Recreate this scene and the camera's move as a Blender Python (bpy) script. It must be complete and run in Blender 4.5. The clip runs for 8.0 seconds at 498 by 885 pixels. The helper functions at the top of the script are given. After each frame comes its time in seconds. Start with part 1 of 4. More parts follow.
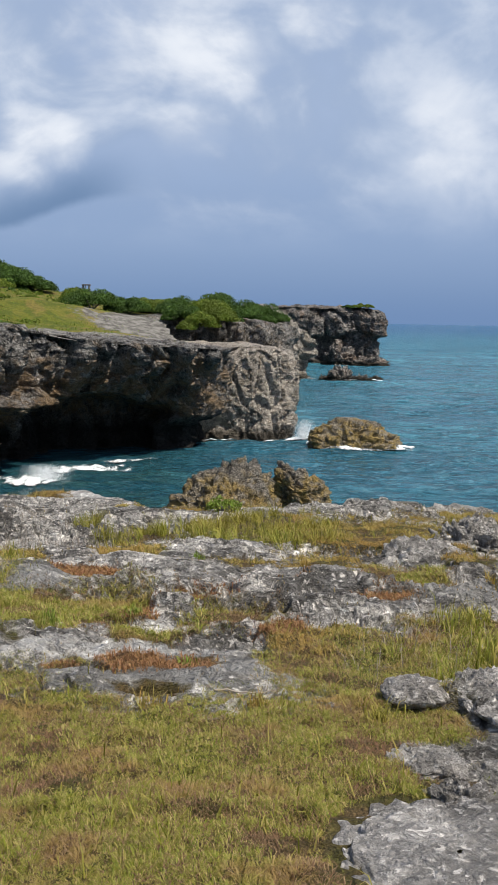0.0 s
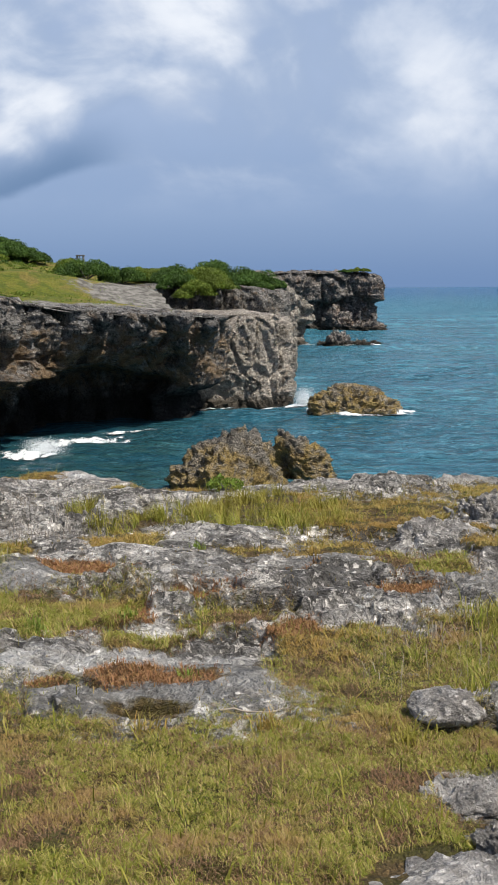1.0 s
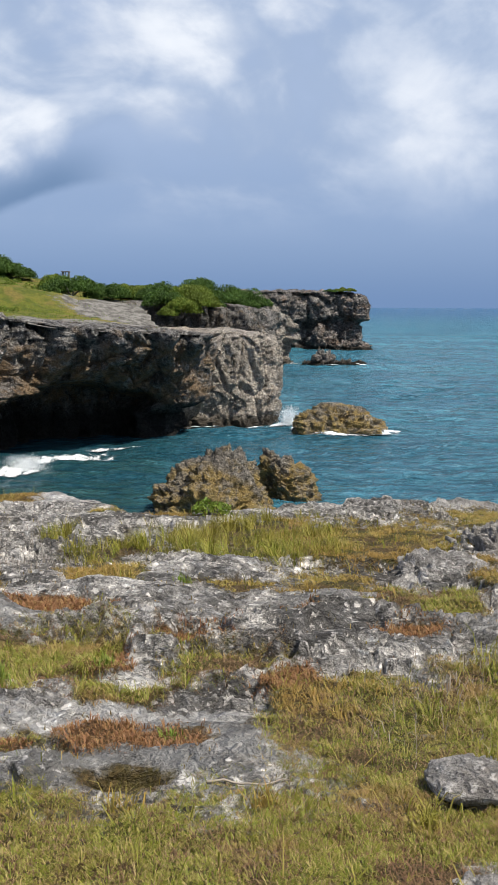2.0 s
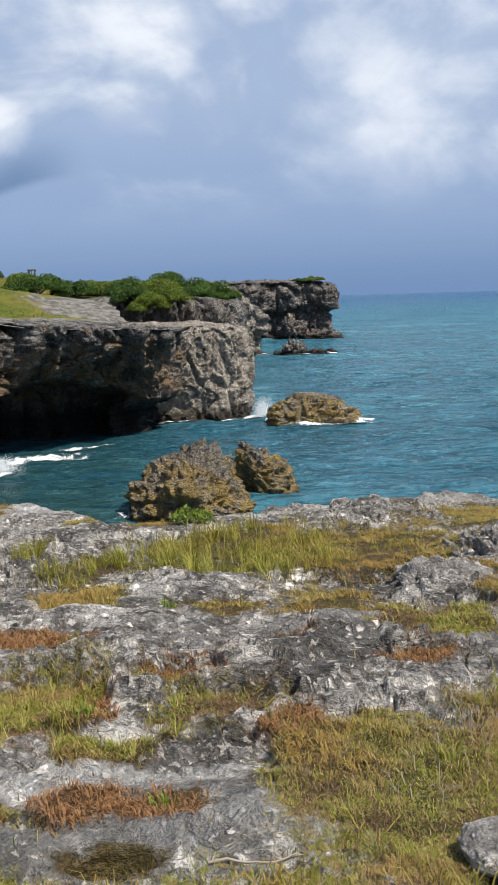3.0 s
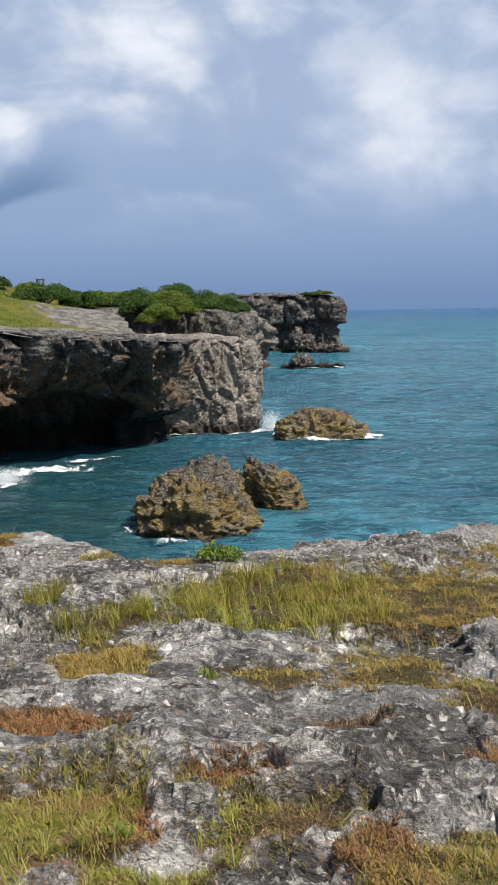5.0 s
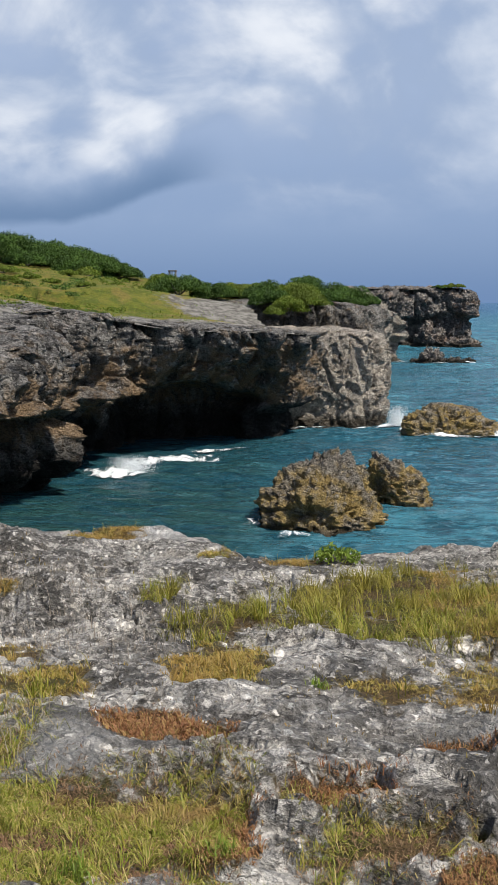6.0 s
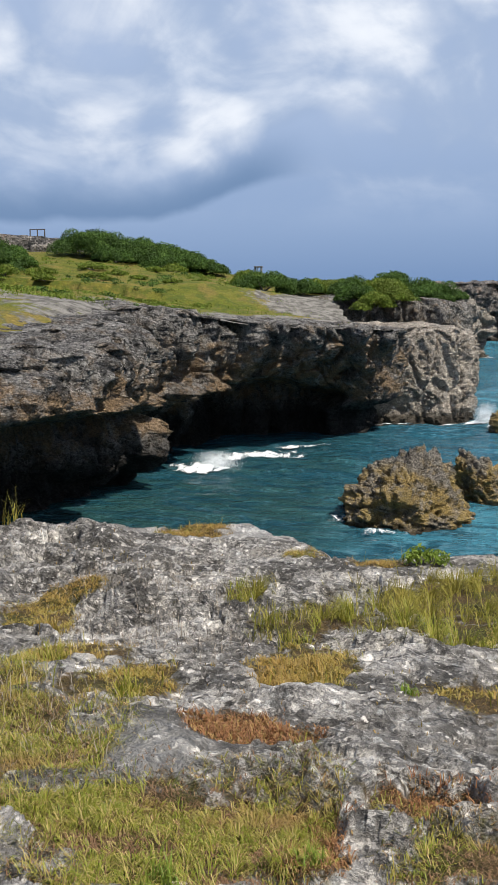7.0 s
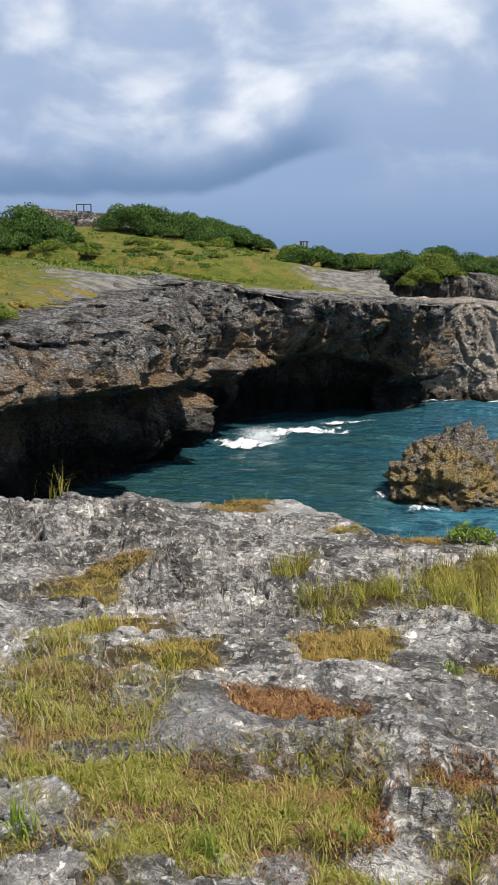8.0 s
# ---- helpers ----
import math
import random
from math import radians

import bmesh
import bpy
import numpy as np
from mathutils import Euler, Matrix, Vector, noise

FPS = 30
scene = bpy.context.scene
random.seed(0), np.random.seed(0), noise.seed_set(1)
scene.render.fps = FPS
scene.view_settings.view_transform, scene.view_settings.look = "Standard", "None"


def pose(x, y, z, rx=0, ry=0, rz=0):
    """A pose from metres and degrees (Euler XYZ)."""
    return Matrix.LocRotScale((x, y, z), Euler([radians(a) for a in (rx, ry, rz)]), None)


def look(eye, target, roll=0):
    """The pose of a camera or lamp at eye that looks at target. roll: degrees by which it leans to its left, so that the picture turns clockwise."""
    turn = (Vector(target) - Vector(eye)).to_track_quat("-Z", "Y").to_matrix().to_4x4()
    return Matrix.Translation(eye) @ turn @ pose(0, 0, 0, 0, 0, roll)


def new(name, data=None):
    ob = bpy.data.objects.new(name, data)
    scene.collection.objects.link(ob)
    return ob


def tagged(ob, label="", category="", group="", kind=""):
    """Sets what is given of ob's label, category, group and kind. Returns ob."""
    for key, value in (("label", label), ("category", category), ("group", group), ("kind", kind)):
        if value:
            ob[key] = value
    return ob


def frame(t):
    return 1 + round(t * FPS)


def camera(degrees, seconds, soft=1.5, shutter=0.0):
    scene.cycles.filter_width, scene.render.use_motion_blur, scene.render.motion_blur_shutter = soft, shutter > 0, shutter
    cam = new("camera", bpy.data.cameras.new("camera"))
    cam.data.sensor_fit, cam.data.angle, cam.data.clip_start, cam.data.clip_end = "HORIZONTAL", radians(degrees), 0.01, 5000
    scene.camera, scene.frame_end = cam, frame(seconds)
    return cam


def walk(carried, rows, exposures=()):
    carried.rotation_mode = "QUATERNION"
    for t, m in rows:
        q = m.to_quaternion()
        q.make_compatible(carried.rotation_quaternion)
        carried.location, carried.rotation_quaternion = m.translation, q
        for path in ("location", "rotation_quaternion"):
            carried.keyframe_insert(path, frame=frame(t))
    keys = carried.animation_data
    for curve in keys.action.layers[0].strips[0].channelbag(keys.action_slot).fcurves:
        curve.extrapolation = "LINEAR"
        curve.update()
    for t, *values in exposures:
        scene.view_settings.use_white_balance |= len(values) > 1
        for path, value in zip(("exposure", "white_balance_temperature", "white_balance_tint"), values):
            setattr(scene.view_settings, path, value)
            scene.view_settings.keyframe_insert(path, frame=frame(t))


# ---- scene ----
cam = camera(27.0, 8.0, 0.9)
PATH = [
    (0, (-0.038, 0.188, 1.607), (-0.033, 2.174, 1.371), 1.0),
    (0.5, (-0.085, 0.483, 1.626), (-0.058, 2.458, 1.314), -0.4),
    (1, (-0.049, 0.752, 1.615), (-0.043, 2.729, 1.317), -0.4),
    (1.5, (-0.031, 0.999, 1.611), (-0.078, 2.969, 1.267), -0.5),
    (2, (-0.087, 1.292, 1.568), (-0.05, 3.274, 1.305), 0.3),
    (2.2, (-0.122, 1.38, 1.596), (0.0, 3.361, 1.35), -0.4),
    (3.3, (-0.128, 1.885, 1.603), (-0.046, 3.862, 1.314), -2.1),
    (3.5, (-0.121, 1.917, 1.63), (0.004, 3.892, 1.338), -1.9),
    (4, (-0.16, 2.082, 1.616), (-0.098, 4.049, 1.259), -1.6),
    (4.2, (-0.22, 2.186, 1.606), (-0.121, 4.163, 1.318), -0.7),
    (5.3, (-0.335, 2.619, 1.671), (-0.289, 4.602, 1.416), -0.8),
    (5.5, (-0.321, 2.622, 1.683), (-0.333, 4.604, 1.418), -1.0),
    (6, (-0.291, 2.643, 1.703), (-0.455, 4.619, 1.434), -0.2),
    (6.5, (-0.283, 2.694, 1.725), (-0.573, 4.643, 1.383), -0.4),
    (7, (-0.32, 2.691, 1.72), (-0.645, 4.645, 1.444), -0.4),
    (7.5, (-0.33, 2.704, 1.718), (-0.698, 4.646, 1.411), -0.4),
    (8, (-0.326, 2.7, 1.72), (-0.734, 4.631, 1.398), -0.4),
]
walk(cam, [(t, look(eye, target, roll)) for t, eye, target, roll in PATH], [(0, 0.18), (1.0, 0.23), (1.5, 0.27), (4.2, 0.25), (5.3, 0.19), (6.0, 0.17), (6.6, 0.26), (8, 0.28)])

SEA = -9.4

# ---- world, sun ----
SUN_TO = Vector((0.47, -0.22, 0.86)).normalized()
sun = new("sun", bpy.data.lights.new("sun", "SUN"))
sun.data.energy, sun.data.angle, sun.data.color = 5.0, radians(0.6), (1.0, 0.93, 0.82)
sun.matrix_world = look((0, 0, 60), Vector((0, 0, 60)) - SUN_TO)

world = bpy.data.worlds.new("world")
scene.world = world
world.use_nodes = True


class Nodes:
    """Short hand for building a node tree."""

    def __init__(self, tree):
        self.tree = tree
        tree.nodes.clear()

    def add(self, kind, **values):
        node = self.tree.nodes.new(kind)
        for key, value in values.items():
            if key in node.inputs:
                self.put(node.inputs[key], value)
            else:
                setattr(node, key, value)
        return node

    def put(self, socket, value):
        if isinstance(value, bpy.types.NodeSocket):
            self.tree.links.new(value, socket)
        else:
            socket.default_value = value

    def noise(self, vector, scale, detail=6.0, rough=0.55, warp=0.0):
        node = self.add("ShaderNodeTexNoise", Vector=vector, Scale=scale, Detail=detail, Roughness=rough, Distortion=warp)
        return node.outputs[0]

    def crags(self, vector, scale, detail=9.0, rough=0.62):
        """Branching thin lines: 0 along them, 1 away from them."""
        value = self.noise(vector, scale, detail, rough, 0.3)
        return self.span(self.math("ABSOLUTE", self.math("SUBTRACT", value, 0.5)), 0.0, 0.14, smooth=False)

    def cells(self, vector, scale, feature="F1", out=0):
        node = self.add("ShaderNodeTexVoronoi", feature=feature, Vector=vector, Scale=scale)
        return node.outputs[out]

    def span(self, value, a, b, c=0.0, d=1.0, smooth=True):
        node = self.add("ShaderNodeMapRange", interpolation_type="SMOOTHSTEP" if smooth else "LINEAR")
        for k, v in zip((0, 1, 2, 3, 4), (value, a, b, c, d)):
            self.put(node.inputs[k], v)
        return node.outputs[0]

    def math(self, op, a, b=0.0):
        node = self.add("ShaderNodeMath", operation=op)
        self.put(node.inputs[0], a), self.put(node.inputs[1], b)
        return node.outputs[0]

    def mix(self, fac, a, b, blend="MIX"):
        node = self.add("ShaderNodeMix", data_type="RGBA", blend_type=blend)
        for socket, v in ((node.inputs[0], fac), (node.inputs[6], a), (node.inputs[7], b)):
            if isinstance(v, tuple) and len(v) == 3:
                v = (*v, 1.0)
            self.put(socket, v)
        return node.outputs[2]

    def bump(self, height, strength, distance, normal=None):
        node = self.add("ShaderNodeBump", Strength=strength, Distance=distance, Height=height)
        if normal is not None:
            self.put(node.inputs["Normal"], normal)
        return node.outputs[0]

    def place(self, scale=(1, 1, 1)):
        geo = self.add("ShaderNodeNewGeometry")
        return self.add("ShaderNodeMapping", Vector=geo.outputs["Position"], Scale=scale).outputs[0]


# a broken layer of cumulus over a hazy tropical sky
n = Nodes(world.node_tree)
ray = n.add("ShaderNodeTexCoord").outputs["Generated"]
xyz = n.add("ShaderNodeSeparateXYZ", Vector=ray)
clear = n.add("ShaderNodeTexSky", sky_type="NISHITA", sun_disc=False, sun_elevation=math.asin(SUN_TO.z), sun_rotation=math.atan2(SUN_TO.x, SUN_TO.y), dust_density=2.0, ozone_density=3.0).outputs[0]
clear = n.mix(1.0, clear, (0.10, 0.10, 0.10), "MULTIPLY")
height = xyz.outputs[2]
wide = n.add("ShaderNodeMapping", Vector=ray, Location=(0.45, 0.2, 0.3), Scale=(1.0, 1.0, 1.5)).outputs[0]
above = n.add("ShaderNodeMapping", Vector=wide, Location=(0.012, 0.0, 0.05)).outputs[0]
big = n.noise(wide, 5.2, 7.0, 0.50, 0.35)
big_above = n.noise(above, 5.2, 7.0, 0.50, 0.35)
puffs = n.noise(n.add("ShaderNodeMapping", Vector=wide, Location=(4.0, 1.0, 2.0)).outputs[0], 11.0, 6.0, 0.52, 0.5)
side = n.math("DIVIDE", xyz.outputs[0], n.math("MAXIMUM", xyz.outputs[1], 0.05))


def billow(at, up, wide_by, high_by):
    """A soft cloud mass at a bearing and height over the horizon."""
    a = n.math("DIVIDE", n.math("SUBTRACT", side, at), wide_by)
    b = n.math("DIVIDE", n.math("SUBTRACT", height, up), high_by)
    r = n.math("ADD", n.math("MULTIPLY", a, a), n.math("MULTIPLY", b, b))
    return n.span(r, 1.6, 0.0)


masses = 0.0
for cloud in ((-0.10, 0.265, 0.085, 0.06), (-0.20, 0.160, 0.05, 0.028), (0.06, 0.262, 0.035, 0.025), (-0.03, 0.235, 0.06, 0.035), (-0.31, 0.155, 0.05, 0.026), (-0.20, 0.145, 0.06, 0.028), (-0.31, 0.25, 0.07, 0.05), (-0.43, 0.235, 0.05, 0.04), (-0.06, 0.165, 0.05, 0.03), (0.31, 0.105, 0.04, 0.045)):
    masses = n.math("MAXIMUM", masses, billow(*cloud))
haze = n.mix(n.span(height, 0.0, 0.09), (0.175, 0.29, 0.52), (0.275, 0.385, 0.61))
haze = n.mix(n.span(height, 0.08, 0.20), haze, (0.40, 0.50, 0.70))
upper = n.mix(1.0, clear, (1.4, 1.4, 1.5), "MULTIPLY")
veil = n.mix(0.12, haze, clear)
body = n.math("ADD", n.math("MULTIPLY", big, 0.65), n.math("MULTIPLY", puffs, 0.35))
# tops catch the sun, undersides stay grey
lit = n.span(n.math("SUBTRACT", big, big_above), -0.10, 0.13)
grey = n.mix(n.span(body, 0.38, 0.62), (0.285, 0.385, 0.57), (0.48, 0.57, 0.73))
mass = n.math("MULTIPLY", n.span(body, 0.36, 0.54), n.span(height, 0.05, 0.15))
sky = n.mix(n.math("MULTIPLY", mass, 0.8), veil, grey)
crest = n.math("ADD", n.math("ADD", body, n.math("MULTIPLY", lit, 0.07)), n.math("MULTIPLY", masses, 0.17))
bright = n.math("MULTIPLY", n.span(crest, 0.50, 0.84), n.span(height, 0.07, 0.15))
sky = n.mix(n.math("MULTIPLY", bright, n.span(lit, 0.0, 0.7, 0.70, 1.0)), sky, (0.83, 0.87, 0.94))
# one dark shelf of cloud with a clean lower edge
base = n.math("SUBTRACT", height, n.span(side, -0.27, -0.10, 0.072, 0.110))
base = n.math("ADD", base, n.math("MULTIPLY", n.math("SUBTRACT", body, 0.5), 0.05))
gloom = n.math("MULTIPLY", n.math("MULTIPLY", n.span(base, -0.004, 0.007), n.span(base, 0.048, 0.006)), n.math("MULTIPLY", n.span(side, -0.09, -0.17), n.span(side, -0.75, -0.55)))
sky = n.mix(n.math("MULTIPLY", gloom, 0.9), sky, (0.155, 0.25, 0.42))
# overhead the layer breaks up and shows the clear sky between the clouds
sky = n.mix(n.math("MULTIPLY", n.span(height, 0.34, 0.55), n.span(big, 0.60, 0.46)), sky, upper)
back = n.add("ShaderNodeBackground", Color=sky, Strength=0.90)
n.add("ShaderNodeOutputWorld", Surface=back.outputs[0])


# ---- noise on arrays ----
def _hash(ix, iy, iz, seed):
    h = (ix * 374761393 + iy * 668265263 + iz * 2147483647 + seed * 1274126177) & 0xFFFFFFFF
    h = ((h ^ (h >> 13)) * 1274126177) & 0xFFFFFFFF
    return (h ^ (h >> 16)) & 0xFFFFFFFF


def vnoise(p, scale, seed=0):
    """Smooth noise, about -1 to 1, at rows of points."""
    q = np.asarray(p, float) * scale
    i = np.floor(q).astype(np.int64)
    f = q - i
    f = f * f * f * (f * (f * 6 - 15) + 10)
    out = 0.0
    for dx in (0, 1):
        wx = f[:, 0] if dx else 1 - f[:, 0]
        for dy in (0, 1):
            wy = f[:, 1] if dy else 1 - f[:, 1]
            for dz in (0, 1):
                wz = f[:, 2] if dz else 1 - f[:, 2]
                h = _hash(i[:, 0] + dx, i[:, 1] + dy, i[:, 2] + dz, seed)
                out = out + wx * wy * wz * (h / 2147483648.0 - 1.0)
    return out


def fbm(p, scale, octaves=4, seed=0, gain=0.5):
    return sum(gain**k * vnoise(p, scale * 2.03**k, seed + k) for k in range(octaves))


def ridged(p, scale, octaves=4, seed=0, gain=0.55):
    """Sharp crests at 1, hollows near 0."""
    total, amount = 0.0, 0.0
    for k in range(octaves):
        total = total + gain**k * (1 - np.abs(vnoise(p, scale * 2.07**k, seed + k)) * 2.0).clip(-1, 1)
        amount += gain**k
    return total / amount


def worley(p, scale, seed=0, level=False):
    """Distance to the nearest and to the second nearest of scattered points; level: in the plan alone."""
    q = np.asarray(p, float) * scale
    i = np.floor(q).astype(np.int64)
    a = np.full(len(q), 9.0)
    b = np.full(len(q), 9.0)
    for dx in (-1, 0, 1):
        for dy in (-1, 0, 1):
            for dz in (0,) if level else (-1, 0, 1):
                c = i + (dx, dy, dz)
                d = 0.0
                for axis in range(2 if level else 3):
                    h = _hash(c[:, 0], c[:, 1], c[:, 2], seed + 17 * axis) / 4294967296.0
                    d = d + (c[:, axis] + h - q[:, axis]) ** 2
                d = np.sqrt(d)
                b = np.minimum(b, np.maximum(a, d))
                a = np.minimum(a, d)
    return a, b


def chips(p, scale, seed=0, tilt=1.0, level=False):
    """Broken facets: every cell of scattered points has a height and a slope of its own, about -1 to 1."""
    q = np.asarray(p, float) * scale
    i = np.floor(q).astype(np.int64)
    best, value = np.full(len(q), 9.0), np.zeros(len(q))
    for dx in (-1, 0, 1):
        for dy in (-1, 0, 1):
            for dz in (0,) if level else (-1, 0, 1):
                c = i + (dx, dy, dz)
                hs = [_hash(c[:, 0], c[:, 1], c[:, 2], seed + 17 * k) / 4294967296.0 for k in range(3)]
                off = [q[:, k] - c[:, k] - hs[k] for k in range(3)]
                d = off[0] ** 2 + off[1] ** 2 + (0 if level else off[2] ** 2)
                near = d < best
                best = np.where(near, d, best)
                slope = [hs[(k + 1) % 3] * 2 - 1 for k in range(3)]
                h = (hs[0] + hs[1] + hs[2]) * 4 % 2 - 1 + tilt * sum(a * b for a, b in zip(off, slope))
                value = np.where(near, h, value)
    return value


def smooth(x, a, b):
    t = np.clip((np.asarray(x, float) - a) / (b - a), 0, 1)
    return t * t * (3 - 2 * t)


def sheet(name, verts, faces, material, soft=True, masks=None):
    """One mesh object from arrays."""
    me = bpy.data.meshes.new(name)
    verts, faces = np.asarray(verts, np.float32), np.asarray(faces, np.int32)
    k = faces.shape[1]
    me.vertices.add(len(verts)), me.loops.add(faces.size), me.polygons.add(len(faces))
    me.vertices.foreach_set("co", verts.ravel())
    me.loops.foreach_set("vertex_index", faces.ravel())
    me.polygons.foreach_set("loop_start", np.arange(0, faces.size, k, dtype=np.int32))
    me.polygons.foreach_set("use_smooth", np.full(len(faces), soft))
    me.update(calc_edges=True)
    me.validate()
    for key, values in (masks or {}).items():
        me.attributes.new(key, "FLOAT", "POINT").data.foreach_set("value", np.asarray(values, np.float32))
    me.materials.append(material)
    return new(name, me)


def grid_faces(rows, cols, wrap=False):
    r, c = np.meshgrid(np.arange(rows - 1), np.arange(cols if wrap else cols - 1), indexing="ij")
    a = r * cols + c
    b = r * cols + (c + 1) % cols
    return np.stack([a, b, b + cols, a + cols], -1).reshape(-1, 4)


def part(name, bm, material, parent, label=""):
    me = bpy.data.meshes.new(name)
    bm.to_mesh(me)
    bm.free()
    me.materials.append(material)
    ob = new(name, me)
    ob.parent = parent
    return tagged(ob, label)


# ---- materials ----
def material(name):
    m = bpy.data.materials.new(name)
    m.use_nodes = True
    return m, Nodes(m.node_tree)


def surface(n, color, rough=0.9, normal=None, spec=0.3, **more):
    b = n.add("ShaderNodeBsdfPrincipled", **{"Base Color": color, "Roughness": rough, "Specular IOR Level": spec, **more})
    if normal is not None:
        n.put(b.inputs["Normal"], normal)
    n.add("ShaderNodeOutputMaterial", Surface=b.outputs[0])
    return b


def limestone(name, pale, mid, dark, warm, fine=1.0, warmth=0.45, bumps=0.05, wet_shade=None, soil=False, darkness=0.5, belt=0.9, soft=0.06, lichens=0.85, flecks=0.7, pit_shade=0.35, streaks=0.0, groove_shade=0.75, scars=0.0, crusts=0.0, tawny=None):
    """Weathered karst limestone: pale scars, grey crust, black lichen, rusty stains, pitted relief. fine: details in a metre."""
    m, n = material(name)
    p = n.place()
    crust = n.noise(p, 0.55 * fine, 8, 0.62)
    lichen = n.noise(p, 2.3 * fine, 8, 0.66, 0.4)
    grain = n.noise(p, 9.0 * fine, 6, 0.7)
    pits = n.cells(p, 5.5 * fine)
    color = n.mix(n.span(crust, 0.36, 0.62), mid, pale)
    color = n.mix(n.math("MULTIPLY", n.span(lichen, 0.66 - 0.2 * darkness - soft, 0.66 - 0.2 * darkness + soft), lichens), color, dark)
    color = n.mix(n.math("MULTIPLY", n.span(n.noise(p, 0.8 * fine, 5, 0.6, 0.5), 0.50, 0.66), warmth), color, warm)
    color = n.mix(n.math("MULTIPLY", n.span(n.noise(p, 3.9 * fine, 6, 0.6), 0.58, 0.66), flecks), color, tuple(min(1, c * 1.5) for c in pale))
    # grain hollows and pits, low in the bump too, shaded by colour
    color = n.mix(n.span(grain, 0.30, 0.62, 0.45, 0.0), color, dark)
    color = n.mix(n.span(pits, 0.0, 0.28, pit_shade, 0.0), color, dark)
    if crusts:
        color = n.mix(n.span(n.noise(p, 0.40 * fine, 7, 0.62, 0.7), 0.48, 0.56, 0.0, crusts), color, tuple(0.35 * c for c in mid))
    if scars:
        color = n.mix(n.span(n.noise(p, 0.52 * fine, 7, 0.62, 0.8), 0.53, 0.60, 0.0, scars), color, tuple(min(1, c * 1.1) for c in pale))
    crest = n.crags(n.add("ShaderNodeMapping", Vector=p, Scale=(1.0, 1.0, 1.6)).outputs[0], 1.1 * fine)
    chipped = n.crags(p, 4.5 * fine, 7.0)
    # shade in the grooves and light on the flats between, both as colour
    color = n.mix(n.span(crest, 0.03, 0.30, groove_shade, 0.0), color, dark)
    color = n.mix(n.span(chipped, 0.02, 0.26, 0.6 * groove_shade, 0.0), color, dark)
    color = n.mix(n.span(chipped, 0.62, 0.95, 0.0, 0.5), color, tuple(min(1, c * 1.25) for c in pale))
    if streaks:
        runs = n.noise(n.place((1.0, 1.0, 0.12)), 0.8 * fine, 6, 0.6)
        color = n.mix(n.span(runs, 0.50, 0.64, 0.0, streaks), color, dark)
    if tawny:
        # iron-stained stone in a band of heights with a ragged border
        z = n.add("ShaderNodeSeparateXYZ", Vector=p).outputs[2]
        z = n.math("ADD", z, n.math("MULTIPLY", n.math("SUBTRACT", n.noise(p, 0.5, 5, 0.6), 0.5), 5.0))
        band = n.math("MULTIPLY", n.span(z, tawny[0] - 0.6, tawny[0] + 0.4), n.span(z, tawny[1] + 0.6, tawny[1] - 0.6))
        band = n.math("MULTIPLY", band, n.span(n.noise(p, 0.6 * fine, 7, 0.68, 0.4), 0.40, 0.58, 0.08, 0.8))
        color = n.mix(band, color, n.mix(n.span(grain, 0.35, 0.6), tuple(0.4 * c for c in warm), warm))
    # dark foot band: wet stone, plus cave shade put into colour where belt is high
    if wet_shade:
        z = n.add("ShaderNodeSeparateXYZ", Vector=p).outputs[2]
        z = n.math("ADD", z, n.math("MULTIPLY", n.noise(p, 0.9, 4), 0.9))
        color = n.mix(n.span(z, SEA + belt, SEA + 2 * belt, 0.9, 0.0), color, wet_shade)
    if soil:
        worn = n.add("ShaderNodeAttribute", attribute_name="worn").outputs["Fac"]
        worn = n.math("MULTIPLY", worn, n.span(n.noise(p, 5, 5, 0.65), 0.36, 0.5, 0.35, 0.85))
        plain = n.mix(n.span(n.noise(p, 3.2, 8, 0.68, 0.5), 0.36, 0.62), (0.21, 0.203, 0.19), (0.38, 0.37, 0.345))
        color = n.mix(worn, color, plain)
        bleached = n.add("ShaderNodeAttribute", attribute_name="pale").outputs["Fac"]
        bleached = n.math("MULTIPLY", bleached, n.span(n.noise(p, 4, 6, 0.7), 0.32, 0.46, 0.3, 1.0))
        color = n.mix(bleached, color, n.mix(n.span(n.noise(p, 7, 7, 0.7), 0.36, 0.58), (0.40, 0.38, 0.35), (0.70, 0.68, 0.64)))
        cover = n.add("ShaderNodeAttribute", attribute_name="soil").outputs["Fac"]
        red = n.add("ShaderNodeAttribute", attribute_name="rust").outputs["Fac"]
        earth = n.mix(n.span(n.noise(p, 3.0, 6, 0.6), 0.40, 0.60), (0.10, 0.095, 0.022), (0.16, 0.105, 0.045))
        earth = n.mix(n.span(n.noise(p, 30, 5, 0.75, 1.5), 0.36, 0.56, 0.85, 0.0), earth, (0.05, 0.04, 0.02))
        earth = n.mix(n.span(n.noise(p, 55, 4, 0.7, 2.0), 0.56, 0.68, 0.0, 0.55), earth, (0.30, 0.22, 0.11))
        earth = n.mix(n.math("MULTIPLY", red, 0.55), earth, (0.17, 0.095, 0.05))
        edge = n.math("ADD", cover, n.math("MULTIPLY", n.math("SUBTRACT", n.noise(p, 14, 5, 0.65), 0.5), 0.7))
        color = n.mix(n.span(edge, 0.38, 0.60), color, earth)
    height = n.math("ADD", n.math("MULTIPLY", grain, 0.5), n.math("MULTIPLY", n.span(pits, 0.0, 0.5), 0.8))
    height = n.math("ADD", height, lichen)
    height = n.math("ADD", height, n.math("ADD", n.math("MULTIPLY", n.span(crest, 0.0, 0.7), 1.6), n.math("MULTIPLY", n.span(chipped, 0.0, 0.7), 0.7)))
